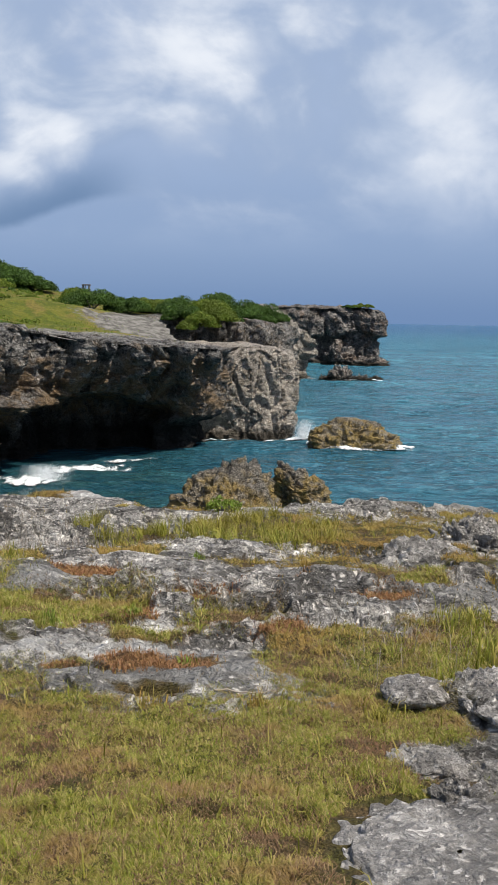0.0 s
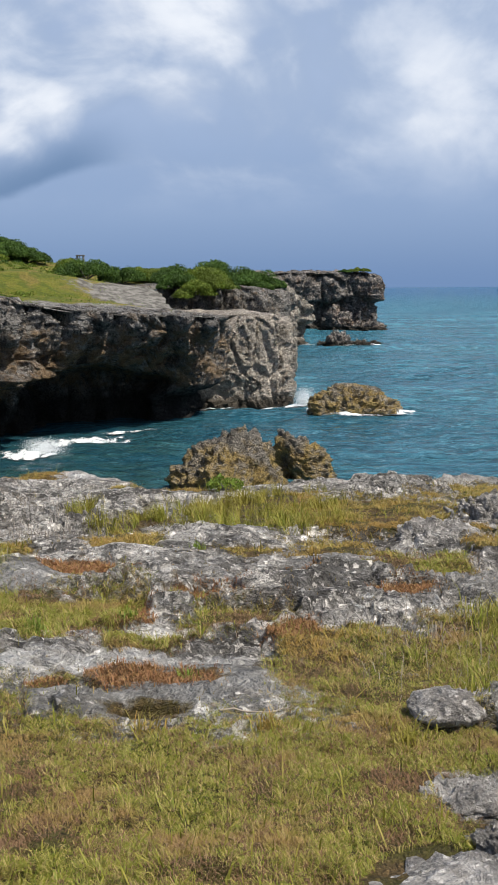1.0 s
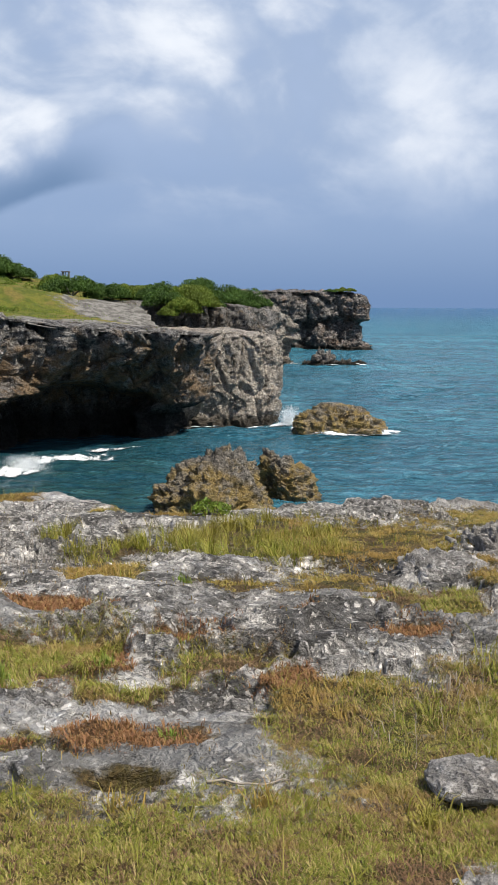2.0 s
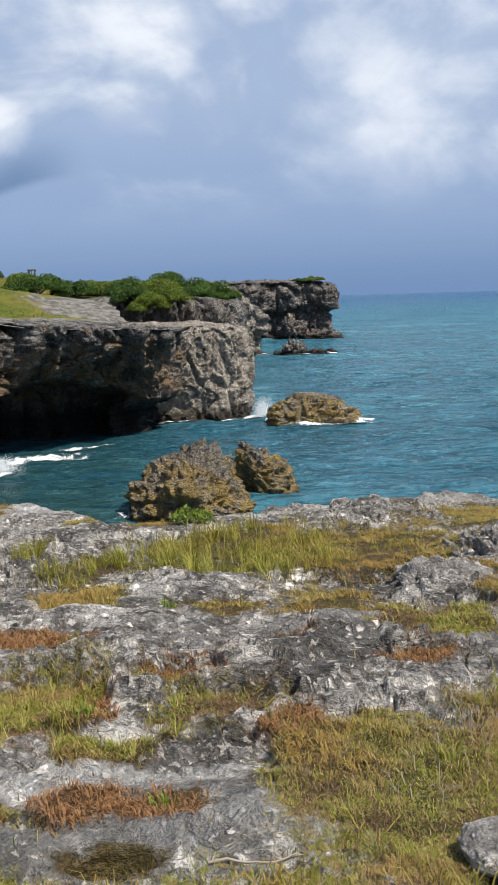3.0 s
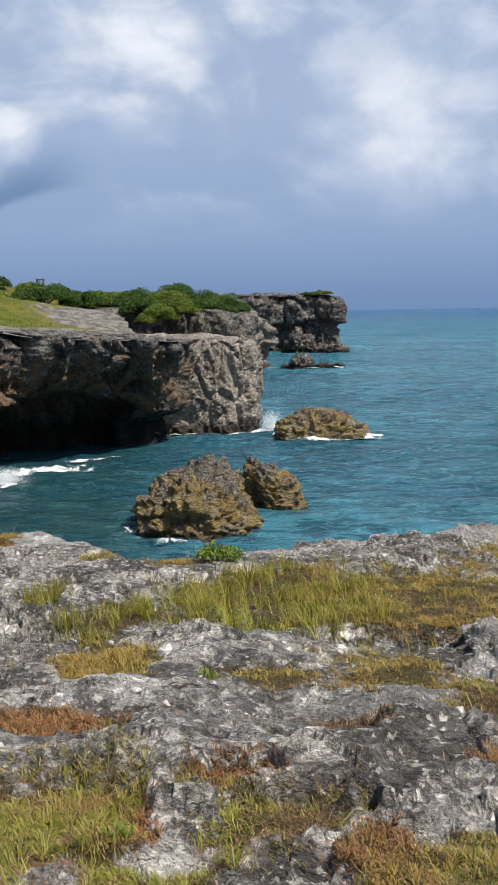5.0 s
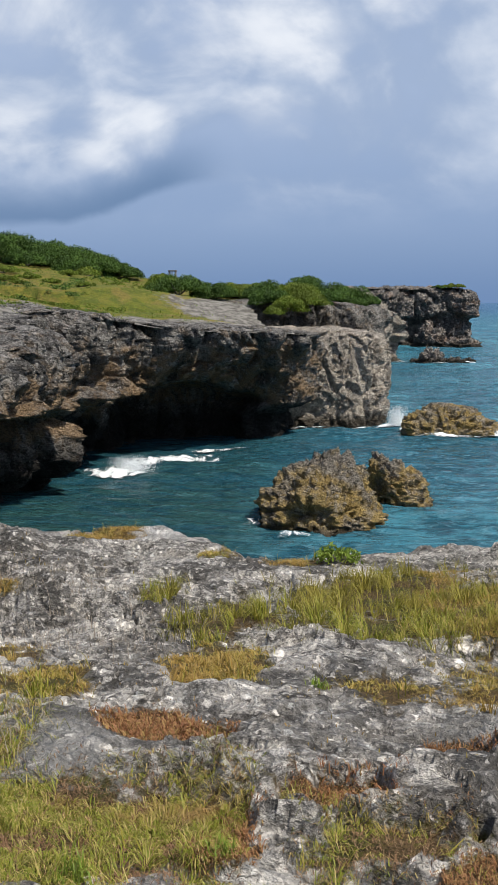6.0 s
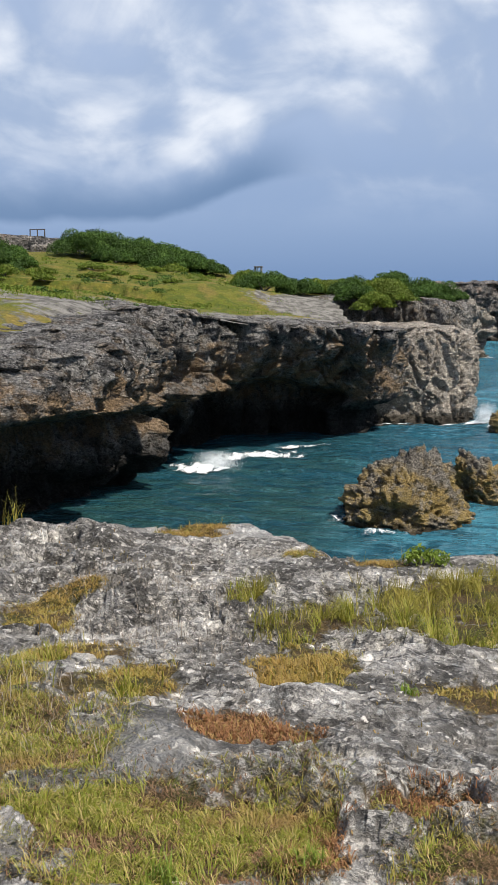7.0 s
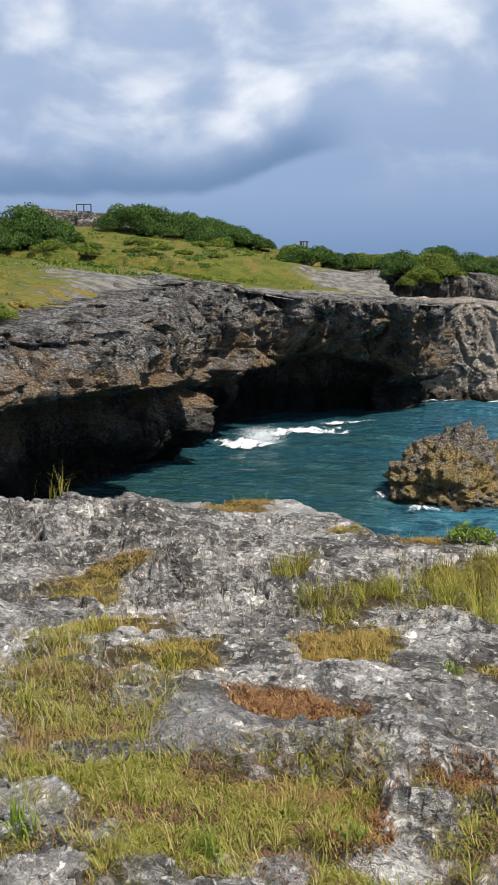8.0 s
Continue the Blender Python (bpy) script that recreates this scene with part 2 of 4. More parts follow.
    surface(n, color, 0.92, n.bump(height, 0.9, bumps / fine), 0.2)
    return m


mat_ground = limestone("platform_limestone", (0.74, 0.70, 0.64), (0.36, 0.342, 0.312), (0.060, 0.056, 0.051), (0.44, 0.36, 0.27), 3.2, 0.22, 0.18, soil=True, darkness=0.42, soft=0.04, lichens=0.85, flecks=0.75, pit_shade=0.5, groove_shade=0.65, scars=0.85, crusts=0.75)
mat_boulder = limestone("boulder_limestone", (0.58, 0.55, 0.51), (0.29, 0.275, 0.255), (0.06, 0.058, 0.055), (0.38, 0.31, 0.23), 4.0, 0.2, 0.10, darkness=0.32, soft=0.12, lichens=0.5, flecks=0.6, pit_shade=0.2, groove_shade=0.35, scars=0.4)
# tall near-black foot on the next two: wet stone with undercut shade in colour
mat_cliff = limestone("cliff_limestone", (0.48, 0.452, 0.41), (0.205, 0.193, 0.175), (0.028, 0.028, 0.029), (0.46, 0.33, 0.20), 1.6, 0.6, 0.22, wet_shade=(0.016, 0.015, 0.013), belt=1.9, streaks=0.6, groove_shade=0.7)
mat_cove = limestone("cove_limestone", (0.48, 0.457, 0.42), (0.20, 0.191, 0.178), (0.020, 0.020, 0.021), (0.46, 0.31, 0.17), 1.1, 0.5, 0.32, wet_shade=(0.012, 0.011, 0.010), belt=2.2, darkness=0.46, soft=0.06, lichens=0.9, flecks=0.7, streaks=0.7, groove_shade=0.65, scars=0.4, tawny=(-6.2, -2.0))
mat_pale = limestone("pale_limestone", (0.76, 0.68, 0.58), (0.48, 0.425, 0.36), (0.075, 0.068, 0.06), (0.52, 0.38, 0.24), 1.2, 0.45, 0.24, wet_shade=(0.05, 0.042, 0.03), darkness=0.30, lichens=0.75, groove_shade=0.55, scars=0.55, streaks=0.25)
mat_far = limestone("far_limestone", (0.50, 0.455, 0.41), (0.28, 0.262, 0.245), (0.06, 0.06, 0.06), (0.48, 0.29, 0.17), 0.32, 0.55, 0.4, wet_shade=(0.05, 0.042, 0.03), groove_shade=0.65)
mat_stack = limestone("stack_limestone", (0.46, 0.415, 0.345), (0.25, 0.228, 0.195), (0.040, 0.036, 0.031), (0.60, 0.42, 0.13), 1.6, 0.4, 0.26, wet_shade=(0.04, 0.03, 0.015), belt=0.35, darkness=0.36, groove_shade=0.7, tawny=(SEA - 1, SEA + 2.3))


def turf():
    """Windblown grass cover with dry patches and bare stone."""
    m, n = material("headland_turf")
    p = n.place()
    a = n.noise(p, 0.16, 6, 0.6)
    b = n.noise(p, 0.9, 7, 0.65)
    color = n.mix(n.span(a, 0.38, 0.62), (0.125, 0.135, 0.014), (0.21, 0.165, 0.035))
    color = n.mix(n.span(b, 0.44, 0.58, 0.0, 0.8), color, (0.06, 0.09, 0.010))
    color = n.mix(n.span(n.noise(p, 0.33, 6, 0.65, 0.6), 0.50, 0.62, 0.0, 0.6), color, (0.23, 0.155, 0.05))
    color = n.mix(n.span(n.noise(p, 5, 4, 0.7), 0.4, 0.7, 0.5, 0.0), color, (0.045, 0.05, 0.015))
    bare = n.add("ShaderNodeAttribute", attribute_name="bare").outputs["Fac"]
    stone = n.mix(n.span(n.noise(p, 1.4, 8, 0.65), 0.38, 0.62), (0.085, 0.08, 0.07), (0.21, 0.20, 0.18))
    edge = n.math("ADD", bare, n.math("MULTIPLY", n.math("SUBTRACT", b, 0.5), 1.6))
    color = n.mix(n.span(edge, 0.40, 0.60), color, stone)
    surface(n, color, 0.95, n.bump(n.noise(p, 3.0, 8, 0.7), 0.8, 0.25), 0.15)
    return m


mat_turf = turf()


def leaf_material(name, colors, rough=0.55, through_light=0.25, patch=0.7, dried=(0.42, 0.60)):
    m, n = material(name)
    r = n.add("ShaderNodeNewGeometry").outputs["Random Per Island"]
    color = n.mix(n.span(r, 0.0, 0.5, smooth=False), colors[0], colors[1])
    color = n.mix(n.span(r, 0.5, 1.0, smooth=False), color, colors[2])
    big = n.noise(n.place(), patch, 5, 0.6)
    color = n.mix(n.span(big, *dried, 0.0, 0.8), color, colors[3])
    b = n.add("ShaderNodeBsdfPrincipled", **{"Base Color": color, "Roughness": rough, "Specular IOR Level": 0.3})
    t = n.add("ShaderNodeBsdfTranslucent", Color=color)
    mixed = n.add("ShaderNodeMixShader", Fac=through_light)
    n.put(mixed.inputs[1], b.outputs[0]), n.put(mixed.inputs[2], t.outputs[0])
    n.add("ShaderNodeOutputMaterial", Surface=mixed.outputs[0])
    return m


mat_lawn = leaf_material("lawn_blades", ((0.140, 0.180, 0.014), (0.235, 0.240, 0.026), (0.46, 0.35, 0.14), (0.32, 0.195, 0.075)), patch=2.6, dried=(0.50, 0.66))
mat_tall = leaf_material("tall_blades", ((0.155, 0.185, 0.014), (0.23, 0.235, 0.025), (0.38, 0.30, 0.085), (0.26, 0.215, 0.035)))
mat_dry = leaf_material("dry_blades", ((0.34, 0.205, 0.050), (0.25, 0.222, 0.030), (0.47, 0.355, 0.14), (0.31, 0.19, 0.050)))
mat_rust = leaf_material("rusty_succulent", ((0.32, 0.155, 0.065), (0.24, 0.105, 0.052), (0.36, 0.26, 0.085), (0.27, 0.14, 0.06)))
mat_litter = leaf_material("dead_litter", ((0.23, 0.135, 0.070), (0.15, 0.085, 0.045), (0.34, 0.24, 0.13), (0.19, 0.105, 0.055)), 0.8, 0.1)
mat_bush = leaf_material("bush_leaves", ((0.030, 0.075, 0.010), (0.060, 0.120, 0.016), (0.10, 0.170, 0.024), (0.035, 0.070, 0.012)), 0.75, 0.15)
mat_scrub = leaf_material("scrub_leaves", ((0.085, 0.150, 0.012), (0.14, 0.20, 0.020), (0.19, 0.22, 0.030), (0.10, 0.13, 0.018)), 0.75, 0.2)
mat_fresh = leaf_material("fresh_leaves", ((0.12, 0.21, 0.02), (0.18, 0.25, 0.03), (0.25, 0.28, 0.06), (0.15, 0.21, 0.025)))

mat_wood, n = material("grey_wood")
p = n.place((1, 1, 0.2))
surface(n, n.mix(n.noise(p, 12), (0.05, 0.047, 0.042), (0.12, 0.11, 0.10)), 0.9)
mat_twig, n = material("dead_twig")
surface(n, n.mix(n.noise(n.place(), 20), (0.20, 0.17, 0.13), (0.36, 0.31, 0.25)), 0.9)
mat_block, n = material("concrete_block")
surface(n, n.mix(n.noise(n.place(), 6), (0.09, 0.09, 0.095), (0.16, 0.16, 0.165)), 0.9)

mat_sea, n = material("sea_water")
p = n.place()
far = n.add("ShaderNodeSeparateXYZ", Vector=p)
deep = n.span(far.outputs[1], 150, 1500)
shallow = n.noise(p, 0.03, 5, 0.6)
color = n.mix(n.span(shallow, 0.40, 0.62), (0.038, 0.160, 0.230), (0.064, 0.240, 0.315))
# cove water greener, and darker in colour for the shadow near the cliff
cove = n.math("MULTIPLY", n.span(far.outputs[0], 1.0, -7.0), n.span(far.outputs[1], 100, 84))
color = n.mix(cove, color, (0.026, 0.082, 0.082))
color = n.mix(deep, color, (0.020, 0.085, 0.215))
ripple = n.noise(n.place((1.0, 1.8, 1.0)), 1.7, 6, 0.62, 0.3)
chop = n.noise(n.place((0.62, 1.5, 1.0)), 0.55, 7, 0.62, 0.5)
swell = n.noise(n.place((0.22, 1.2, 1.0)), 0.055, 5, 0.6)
# darker troughs and paler glints on ripple crests, reflections put into the colour
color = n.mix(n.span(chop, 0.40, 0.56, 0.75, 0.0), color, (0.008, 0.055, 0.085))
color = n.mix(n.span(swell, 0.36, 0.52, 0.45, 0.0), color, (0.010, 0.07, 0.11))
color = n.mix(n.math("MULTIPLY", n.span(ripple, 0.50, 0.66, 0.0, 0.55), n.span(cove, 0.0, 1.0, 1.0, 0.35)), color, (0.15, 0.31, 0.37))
nor = n.bump(ripple, 0.9, 0.35)
nor = n.bump(chop, 1.0, 1.6, nor)
nor = n.bump(swell, 0.6, 7.0, nor)
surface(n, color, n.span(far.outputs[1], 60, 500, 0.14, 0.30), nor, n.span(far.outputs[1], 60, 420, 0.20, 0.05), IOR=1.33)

mat_foam, n = material("sea_foam")
p = n.place()
amount = n.add("ShaderNodeAttribute", attribute_name="amount").outputs["Fac"]
lace = n.math("ADD", n.math("MULTIPLY", n.noise(n.place((1, 0.5, 1)), 1.1, 8, 0.70, 0.8), 2.2), n.math("MULTIPLY", n.noise(p, 6.0, 5, 0.7), 0.5))
cover_up = n.span(n.math("ADD", n.math("MULTIPLY", amount, 0.8), n.math("SUBTRACT", lace, 1.35)), 0.34, 0.80)
surface(n, n.mix(n.span(n.noise(p, 3.5, 6, 0.7), 0.35, 0.65), (0.60, 0.67, 0.69), (0.86, 0.89, 0.90)), 0.8, n.bump(n.noise(p, 5, 6, 0.7), 0.6, 0.2), Alpha=cover_up)


# ---- sea: one sheet to the horizon ----
def wave(pts):
    p = pts * (0.7, 1.6, 0)
    h = 0.26 * fbm(p, 0.13, 4, 5, 0.55) + 0.18 * ridged(p, 0.33, 4, 9)
    return h * smooth(pts[:, 1], 15, 25) * (1 - smooth(pts[:, 1], 250, 400))


def make_sea():
    rows = np.concatenate([[-4800, -2000, -600, -150, -40, 0, 12], np.geomspace(20, 420, 330), np.geomspace(440, 4900, 40)])
    u = np.concatenate([[-40, -14, -5, -2.0, -1.0], np.linspace(-0.55, 0.45, 260), [1.0, 2.0, 5, 14, 40]])
    v, w = np.meshgrid(rows, u, indexing="ij")
    x = w * np.maximum(np.abs(v), 120)
    near = (w > -0.56) & (w < 0.46) & (v > 15)
    x = np.where(near, w * np.maximum(v, 20), np.sign(w) * np.maximum(np.abs(x), 0.62 * np.maximum(v, 20) + 5))
    pts = np.stack([x.ravel(), v.ravel(), np.zeros(x.size)], -1)
    pts[:, 2] = SEA + wave(pts) * near.ravel() - 0.05
    ob = sheet("water", pts, grid_faces(len(rows), len(u)), mat_sea)
    return tagged(ob, "teal rippled sea under a cloudy sky", "sea", kind="structure")


make_sea()


# ---- the ground underfoot ----
LAWN = [
    (-0.38, 3.62, 0.95, 0.78), (-0.2, 2.6, 1.4, 0.8), (-1.4, 4.0, 0.9, 0.75), (0.56, 4.92, 0.42, 0.60), (1.07, 5.20, 0.34, 0.52), (0.32, 4.15, 0.42, 0.45),
    (-1.07, 5.79, 0.40, 0.34), (-0.54, 5.42, 0.16, 0.08), (-0.14, 5.83, 0.25, 0.20), (0.98, 6.71, 0.29, 0.28),
    (-1.85, 6.27, 0.32, 0.38), (-1.30, 5.73, 0.58, 0.18), (-1.9, 5.2, 0.5, 0.5),
]
DRY = [
    (-0.01, 7.31, 0.22, 0.22),     (1.01, 9.10, 0.72, 1.05), (-0.84, 7.75, 0.21, 0.45), (-1.59, 7.00, 0.18, 0.32), (0.57, 7.29, 0.32, 0.42), (1.54, 7.14, 0.15, 0.34),
    (-2.67, 8.75, 0.24, 0.50), (-2.07, 7.57, 0.19, 0.34), (-2.10, 6.95, 0.13, 0.17), (-1.59, 6.95, 0.25, 0.22), (-2.44, 12.3, 0.32, 0.34),
    (-1.25, 11.1, 0.16, 0.34), (-0.62, 10.7, 0.19, 0.36), (-0.89, 7.41, 0.21, 0.28), (0.38, 5.42, 0.22, 0.20), (2.6, 10.4, 0.8, 1.2), (2.2, 12.4, 0.5, 0.5),
]
RUST = [
    (0.20, 6.46, 0.13, 0.11), (0.14, 5.66, 0.15, 0.11), (-1.06, 6.67, 0.16, 0.11), (-0.58, 5.02, 0.13, 0.12), (-0.33, 4.97, 0.14, 0.11),
    (-0.88, 4.86, 0.08, 0.05), (0.83, 6.23, 0.18, 0.09), (-0.95, 6.57, 0.22, 0.09), (-0.17, 6.13, 0.13, 0.10),
    (-0.34, 6.02, 0.09, 0.08), (-0.62, 5.75, 0.10, 0.16),
]
TALL = [(0.02, 9.25, 0.62, 0.95), (-1.40, 9.3, 0.14, 0.25), (-0.95, 8.75, 0.26, 0.40), (1.24, 5.49, 0.17, 0.36)]


def cover(xy, patches, ragged=0.55):
    """How far points lie inside ragged patches: 1 at the middle, 0.5 at the rim."""
    p3 = np.column_stack([xy, np.zeros(len(xy))])
    warp = 0.42 * vnoise(p3, 2.6, 41) + 0.36 * vnoise(p3, 6.0, 42) + 0.22 * vnoise(p3, 15.0, 43)
    best = np.full(len(xy), 9.0)
    for x, y, rx, ry in patches:
        best = np.minimum(best, np.hypot((xy[:, 0] - x) / rx, (xy[:, 1] - y) / ry))
    return np.clip(1 - 0.5 * (best + ragged * warp * 1.6), 0, 1)


def shore(x):
    """How far out the platform reaches, by x."""
    xs = (-40, -26, -20, -14, -9, -5, -3.6, -2.2, -1.5, -0.8, 0.2, 1.1, 1.9, 2.8, 4, 7, 12, 40)
    ys = (30, 26, 22, 16, 13.6, 12.9, 13.0, 13.1, 12.2, 11.3, 11.6, 12.6, 14.0, 15.2, 15.4, 14.5, 13, 10)
    return np.interp(x, xs, ys)


def soil_cover(xy):
    lawn, dry, rust, tall = (cover(xy, k) for k in (LAWN, DRY, RUST, TALL))
    p3 = np.column_stack([xy, np.zeros(len(xy))])
    behind = smooth(xy[:, 1] + 1.6 * vnoise(p3, 0.45, 45) + 0.5 * vnoise(p3, 1.9, 46), 3.4, 1.6) * (1 - 0.9 * smooth(vnoise(p3, 0.30, 47) + 0.4 * vnoise(p3, 1.2, 48), 0.15, 0.45) * smooth(np.abs(xy[:, 0]), 1.2, 3.0))
    pool = np.clip(1.1 - 0.6 * np.hypot((xy[:, 0] + 0.45) / 0.17, (xy[:, 1] - 4.66) / 0.10), 0, 1)
    return np.maximum.reduce([lawn, dry, rust, tall, behind, pool]), rust


ROCK_HUMPS = [
    (-0.43, 7.68, 0.45, 0.34, 0.07), (1.26, 7.75, 0.34, 0.40, 0.11), (-2.1, 12.5, 0.75, 0.55, 0.10), (1.75, 8.7, 0.35, 0.4, 0.11), (-0.43, 6.32, 0.20, 0.22, 0.07),
    (0.6, 5.95, 0.6, 0.32, 0.02), (-2.3, 9.3, 0.5, 0.6, 0.14), (-3.4, 11.2, 0.9, 1.2, 0.15), (2.7, 14.5, 0.6, 0.5, 0.10), (-0.10, 4.95, 0.30, 0.30, 0.03),
    (-1.34, 6.33, 0.28, 0.25, 0.06), (0.45, 6.8, 0.4, 0.25, 0.03), (1.3, 6.0, 0.5, 0.3, 0.03), (-3.0, 7.8, 0.4, 0.4, 0.12), (-0.55, 6.15, 0.26, 0.18, 0.09), (-1.9, 8.6, 0.5, 0.35, 0.12), (-0.62, 5.62, 0.22, 0.10, 0.07),
]


def ground_height(xy):
    """Height, soil and rust cover of the platform."""
    x, y = xy[:, 0], xy[:, 1]
    p = np.column_stack([xy, np.zeros(len(xy))])
    soil, rust = soil_cover(xy)
    z = np.interp(y, (-30, 0, 4, 7, 8, 10, 12.5, 15, 18), (0.6, 0.05, 0.0, 0.0, -0.13, -0.29, -0.62, -1.05, -1.5))
    z = z + 0.05 * fbm(p, 0.35, 3, 3)
    for hx, hy, rx, ry, h in ROCK_HUMPS:
        d = np.hypot((x - hx) / rx, (y - hy) / ry)
        z = z + 0.75 * h * (1 - smooth(d + 0.25 * vnoise(p, 4, 11), 0.25, 1.15))
    rock = 1 - smooth(soil, 0.36, 0.56)
    rough = 0.45 + 0.55 * smooth(vnoise(p, 0.55, 61), -0.5, 0.3)
    smooth_slab = 1.15 * np.exp(-(((x + 0.22) / 0.50) ** 2 + ((y - 4.92) / 0.50) ** 2)) + np.exp(-(((x + 1.36) / 0.30) ** 2 + ((y - 6.25) / 0.30) ** 2)) + 0.7 * np.exp(-(((x + 2.1) / 0.9) ** 2 + ((y - 12.3) / 0.5) ** 2))
    rough = rough * (1 - 0.85 * smooth_slab.clip(0, 1))
    a, b = worley(p + 0.06 * np.column_stack([vnoise(p, 5, 71), vnoise(p, 5, 72), 0 * x]), 3.1, 7, True)
    c, d = worley(p * (0.7, 1.5, 1) + 0.05 * np.column_stack([vnoise(p, 9, 73), vnoise(p, 9, 74), 0 * x]), 9.5, 8, True)
    warped = p + 0.10 * np.column_stack([vnoise(p, 2.3, 81), vnoise(p, 2.3, 82), 0 * x])
    flat = warped * (0.8, 1.25, 1)
    plates = 2.4 * fbm(flat, 0.9, 4, 77, 0.5)
    small = 2.0 * fbm(warped * (0.8, 1.4, 1), 2.8, 2, 78, 0.5)
    steps = 0.034 * (np.floor(plates) + smooth(plates - np.floor(plates), 0.84, 1.0)) + 0.022 * (np.floor(small) + smooth(small - np.floor(small), 0.84, 1.0))
    karst = steps + 0.020 * fbm(flat, 2.2, 3, 21) + 0.07 * (smooth(b - a, 0.0, 0.06) - 1) * smooth(vnoise(p, 1.1, 14), -0.4, 0.2)
    karst = karst + 0.032 * chips(flat, 1.4, 110, 0.5, True) + 0.026 * chips(flat, 3.2, 111, 0.7, True) + 0.011 * chips(flat, 7.5, 112, 0.8, True)
    # dissolved hollows, from hand-wide holes down to pits, thickest on the seaward crest
    holed = smooth(vnoise(p, 0.9, 13) + 0.5 * vnoise(p, 2.4, 15), -0.35, 0.35) * (0.45 + 0.55 * smooth(y, 6.5, 8.0))
    holed = np.maximum(holed, 1.7 * smooth(-x, 1.1, 1.7) * smooth(y, 8.0, 8.8) * smooth(y, 11.8, 11.2))
    ragged = 0.30 * vnoise(p, 13, 75) + 0.16 * vnoise(p, 27, 76)
    holes = smooth(vnoise(warped * (0.75, 1.5, 1), 5.2, 12) + ragged, 0.28, 0.42)
    wide_holes = smooth(vnoise(warped * (0.7, 1.6, 1), 2.6, 16) + ragged, 0.40, 0.48)
    karst = karst - holed * (0.075 * holes + 0.065 * wide_holes) - 0.030 * smooth(c, 0.26, 0.16) * smooth(vnoise(p, 1.9, 17), -0.4, 0.3)
    edge = np.abs(x) - 0.46 * np.maximum(y, 2.7)
    rough = rough * (1 - 0.85 * np.maximum(smooth(edge, 0.0, 0.6), smooth(y, 2.8, 2.4)))
    z = z + rock * (0.025 + rough * karst)
    z = z - 0.16 * smooth(x, 0.8, 2.0) * smooth(y, 11.5, 13.5)
    z = z - 0.09 * smooth(1.0 - np.hypot((x + 0.45) / 0.17, (y - 4.66) / 0.10), 0.0, 0.5)
    z = z + (1 - rock) * 0.014 * fbm(p, 6, 3, 33)
    out = y - shore(x) - 0.25 * vnoise(p, 1.1, 51) - 0.1 * vnoise(p, 4, 52)
    z = z - 10.5 * smooth(out, 0.0, 2.2) - 0.35 * smooth(out, -0.3, 0.4)
    return z, soil, rust


# smooth worn slabs: x, y and half sizes
SLABS = [(-0.18, 4.92, 0.42, 0.34), (-1.36, 6.25, 0.32, 0.26), (0.50, 6.75, 0.45, 0.22), (1.3, 6.35, 0.4, 0.3), (-0.75, 4.70, 0.3, 0.14)]


# bare sun-bleached crests along the brink
BLEACHED = [(-2.15, 12.25, 1.0, 0.42), (2.5, 14.1, 0.8, 0.45), (1.5, 13.2, 0.4, 0.25), (-4.2, 12.9, 0.6, 0.4), (-0.62, 5.55, 0.16, 0.3), (-0.9, 5.1, 0.35, 0.12), (-0.35, 5.25, 0.3, 0.08)]


def make_ground():
    rows = np.concatenate([np.linspace(-60, -6, 14), np.linspace(-5.8, 2.65, 72), np.geomspace(2.75, 15.9, 860), np.linspace(16.2, 30, 20), [34]])
    u = np.concatenate([-np.geomspace(12, 0.435, 44), np.linspace(-0.43, 0.30, 520), np.geomspace(0.305, 12, 44)])
    v, w = np.meshgrid(rows, u, indexing="ij")
    x = w * np.maximum(v + 0.3, 3.0)
    xy = np.column_stack([x.ravel(), v.ravel()])
    z, soil, rust = ground_height(xy)
    x, y = xy.T
    worn = sum(np.exp(-(((x - a) / c) ** 2 + ((y - b) / d) ** 2) ** 2) for a, b, c, d in SLABS).clip(0, 1)
    pale = sum(np.exp(-(((x - a) / c) ** 2 + ((y - b) / d) ** 2) ** 2) for a, b, c, d in BLEACHED).clip(0, 1)
    ob = sheet("ground", np.column_stack([xy, z]), grid_faces(len(rows), len(u)), mat_ground, True, {"soil": soil, "rust": smooth(rust, 0.4, 0.6), "worn": worn, "pale": pale})
    return tagged(ob, "pitted grey limestone platform with turf in its hollows", "ground", kind="structure")


make_ground()


# ---- cliffs ----
def spline(rows, count):
    """Even steps along a smooth line through rows of numbers; the first two are the plan."""
    rows = np.asarray(rows, float)
    ext = np.vstack([2 * rows[0] - rows[1], rows, 2 * rows[-1] - rows[-2]])
    fine = []
    for k in range(len(rows) - 1):
        a, b, c, d = ext[k:k + 4]
        t = np.linspace(0, 1, 40, endpoint=False)[:, None]
        fine.append(0.5 * (2 * b + (c - a) * t + (2 * a - 5 * b + 4 * c - d) * t**2 + (3 * b - a - 3 * c + d) * t**3))
    fine = np.vstack([*fine, rows[-1:]])
    s = np.concatenate([[0], np.cumsum(np.hypot(*np.diff(fine[:, :2], axis=0).T))])
    at = np.linspace(0, s[-1], count)
    return np.column_stack([np.interp(at, s, fine[:, k]) for k in range(fine.shape[1])]), at


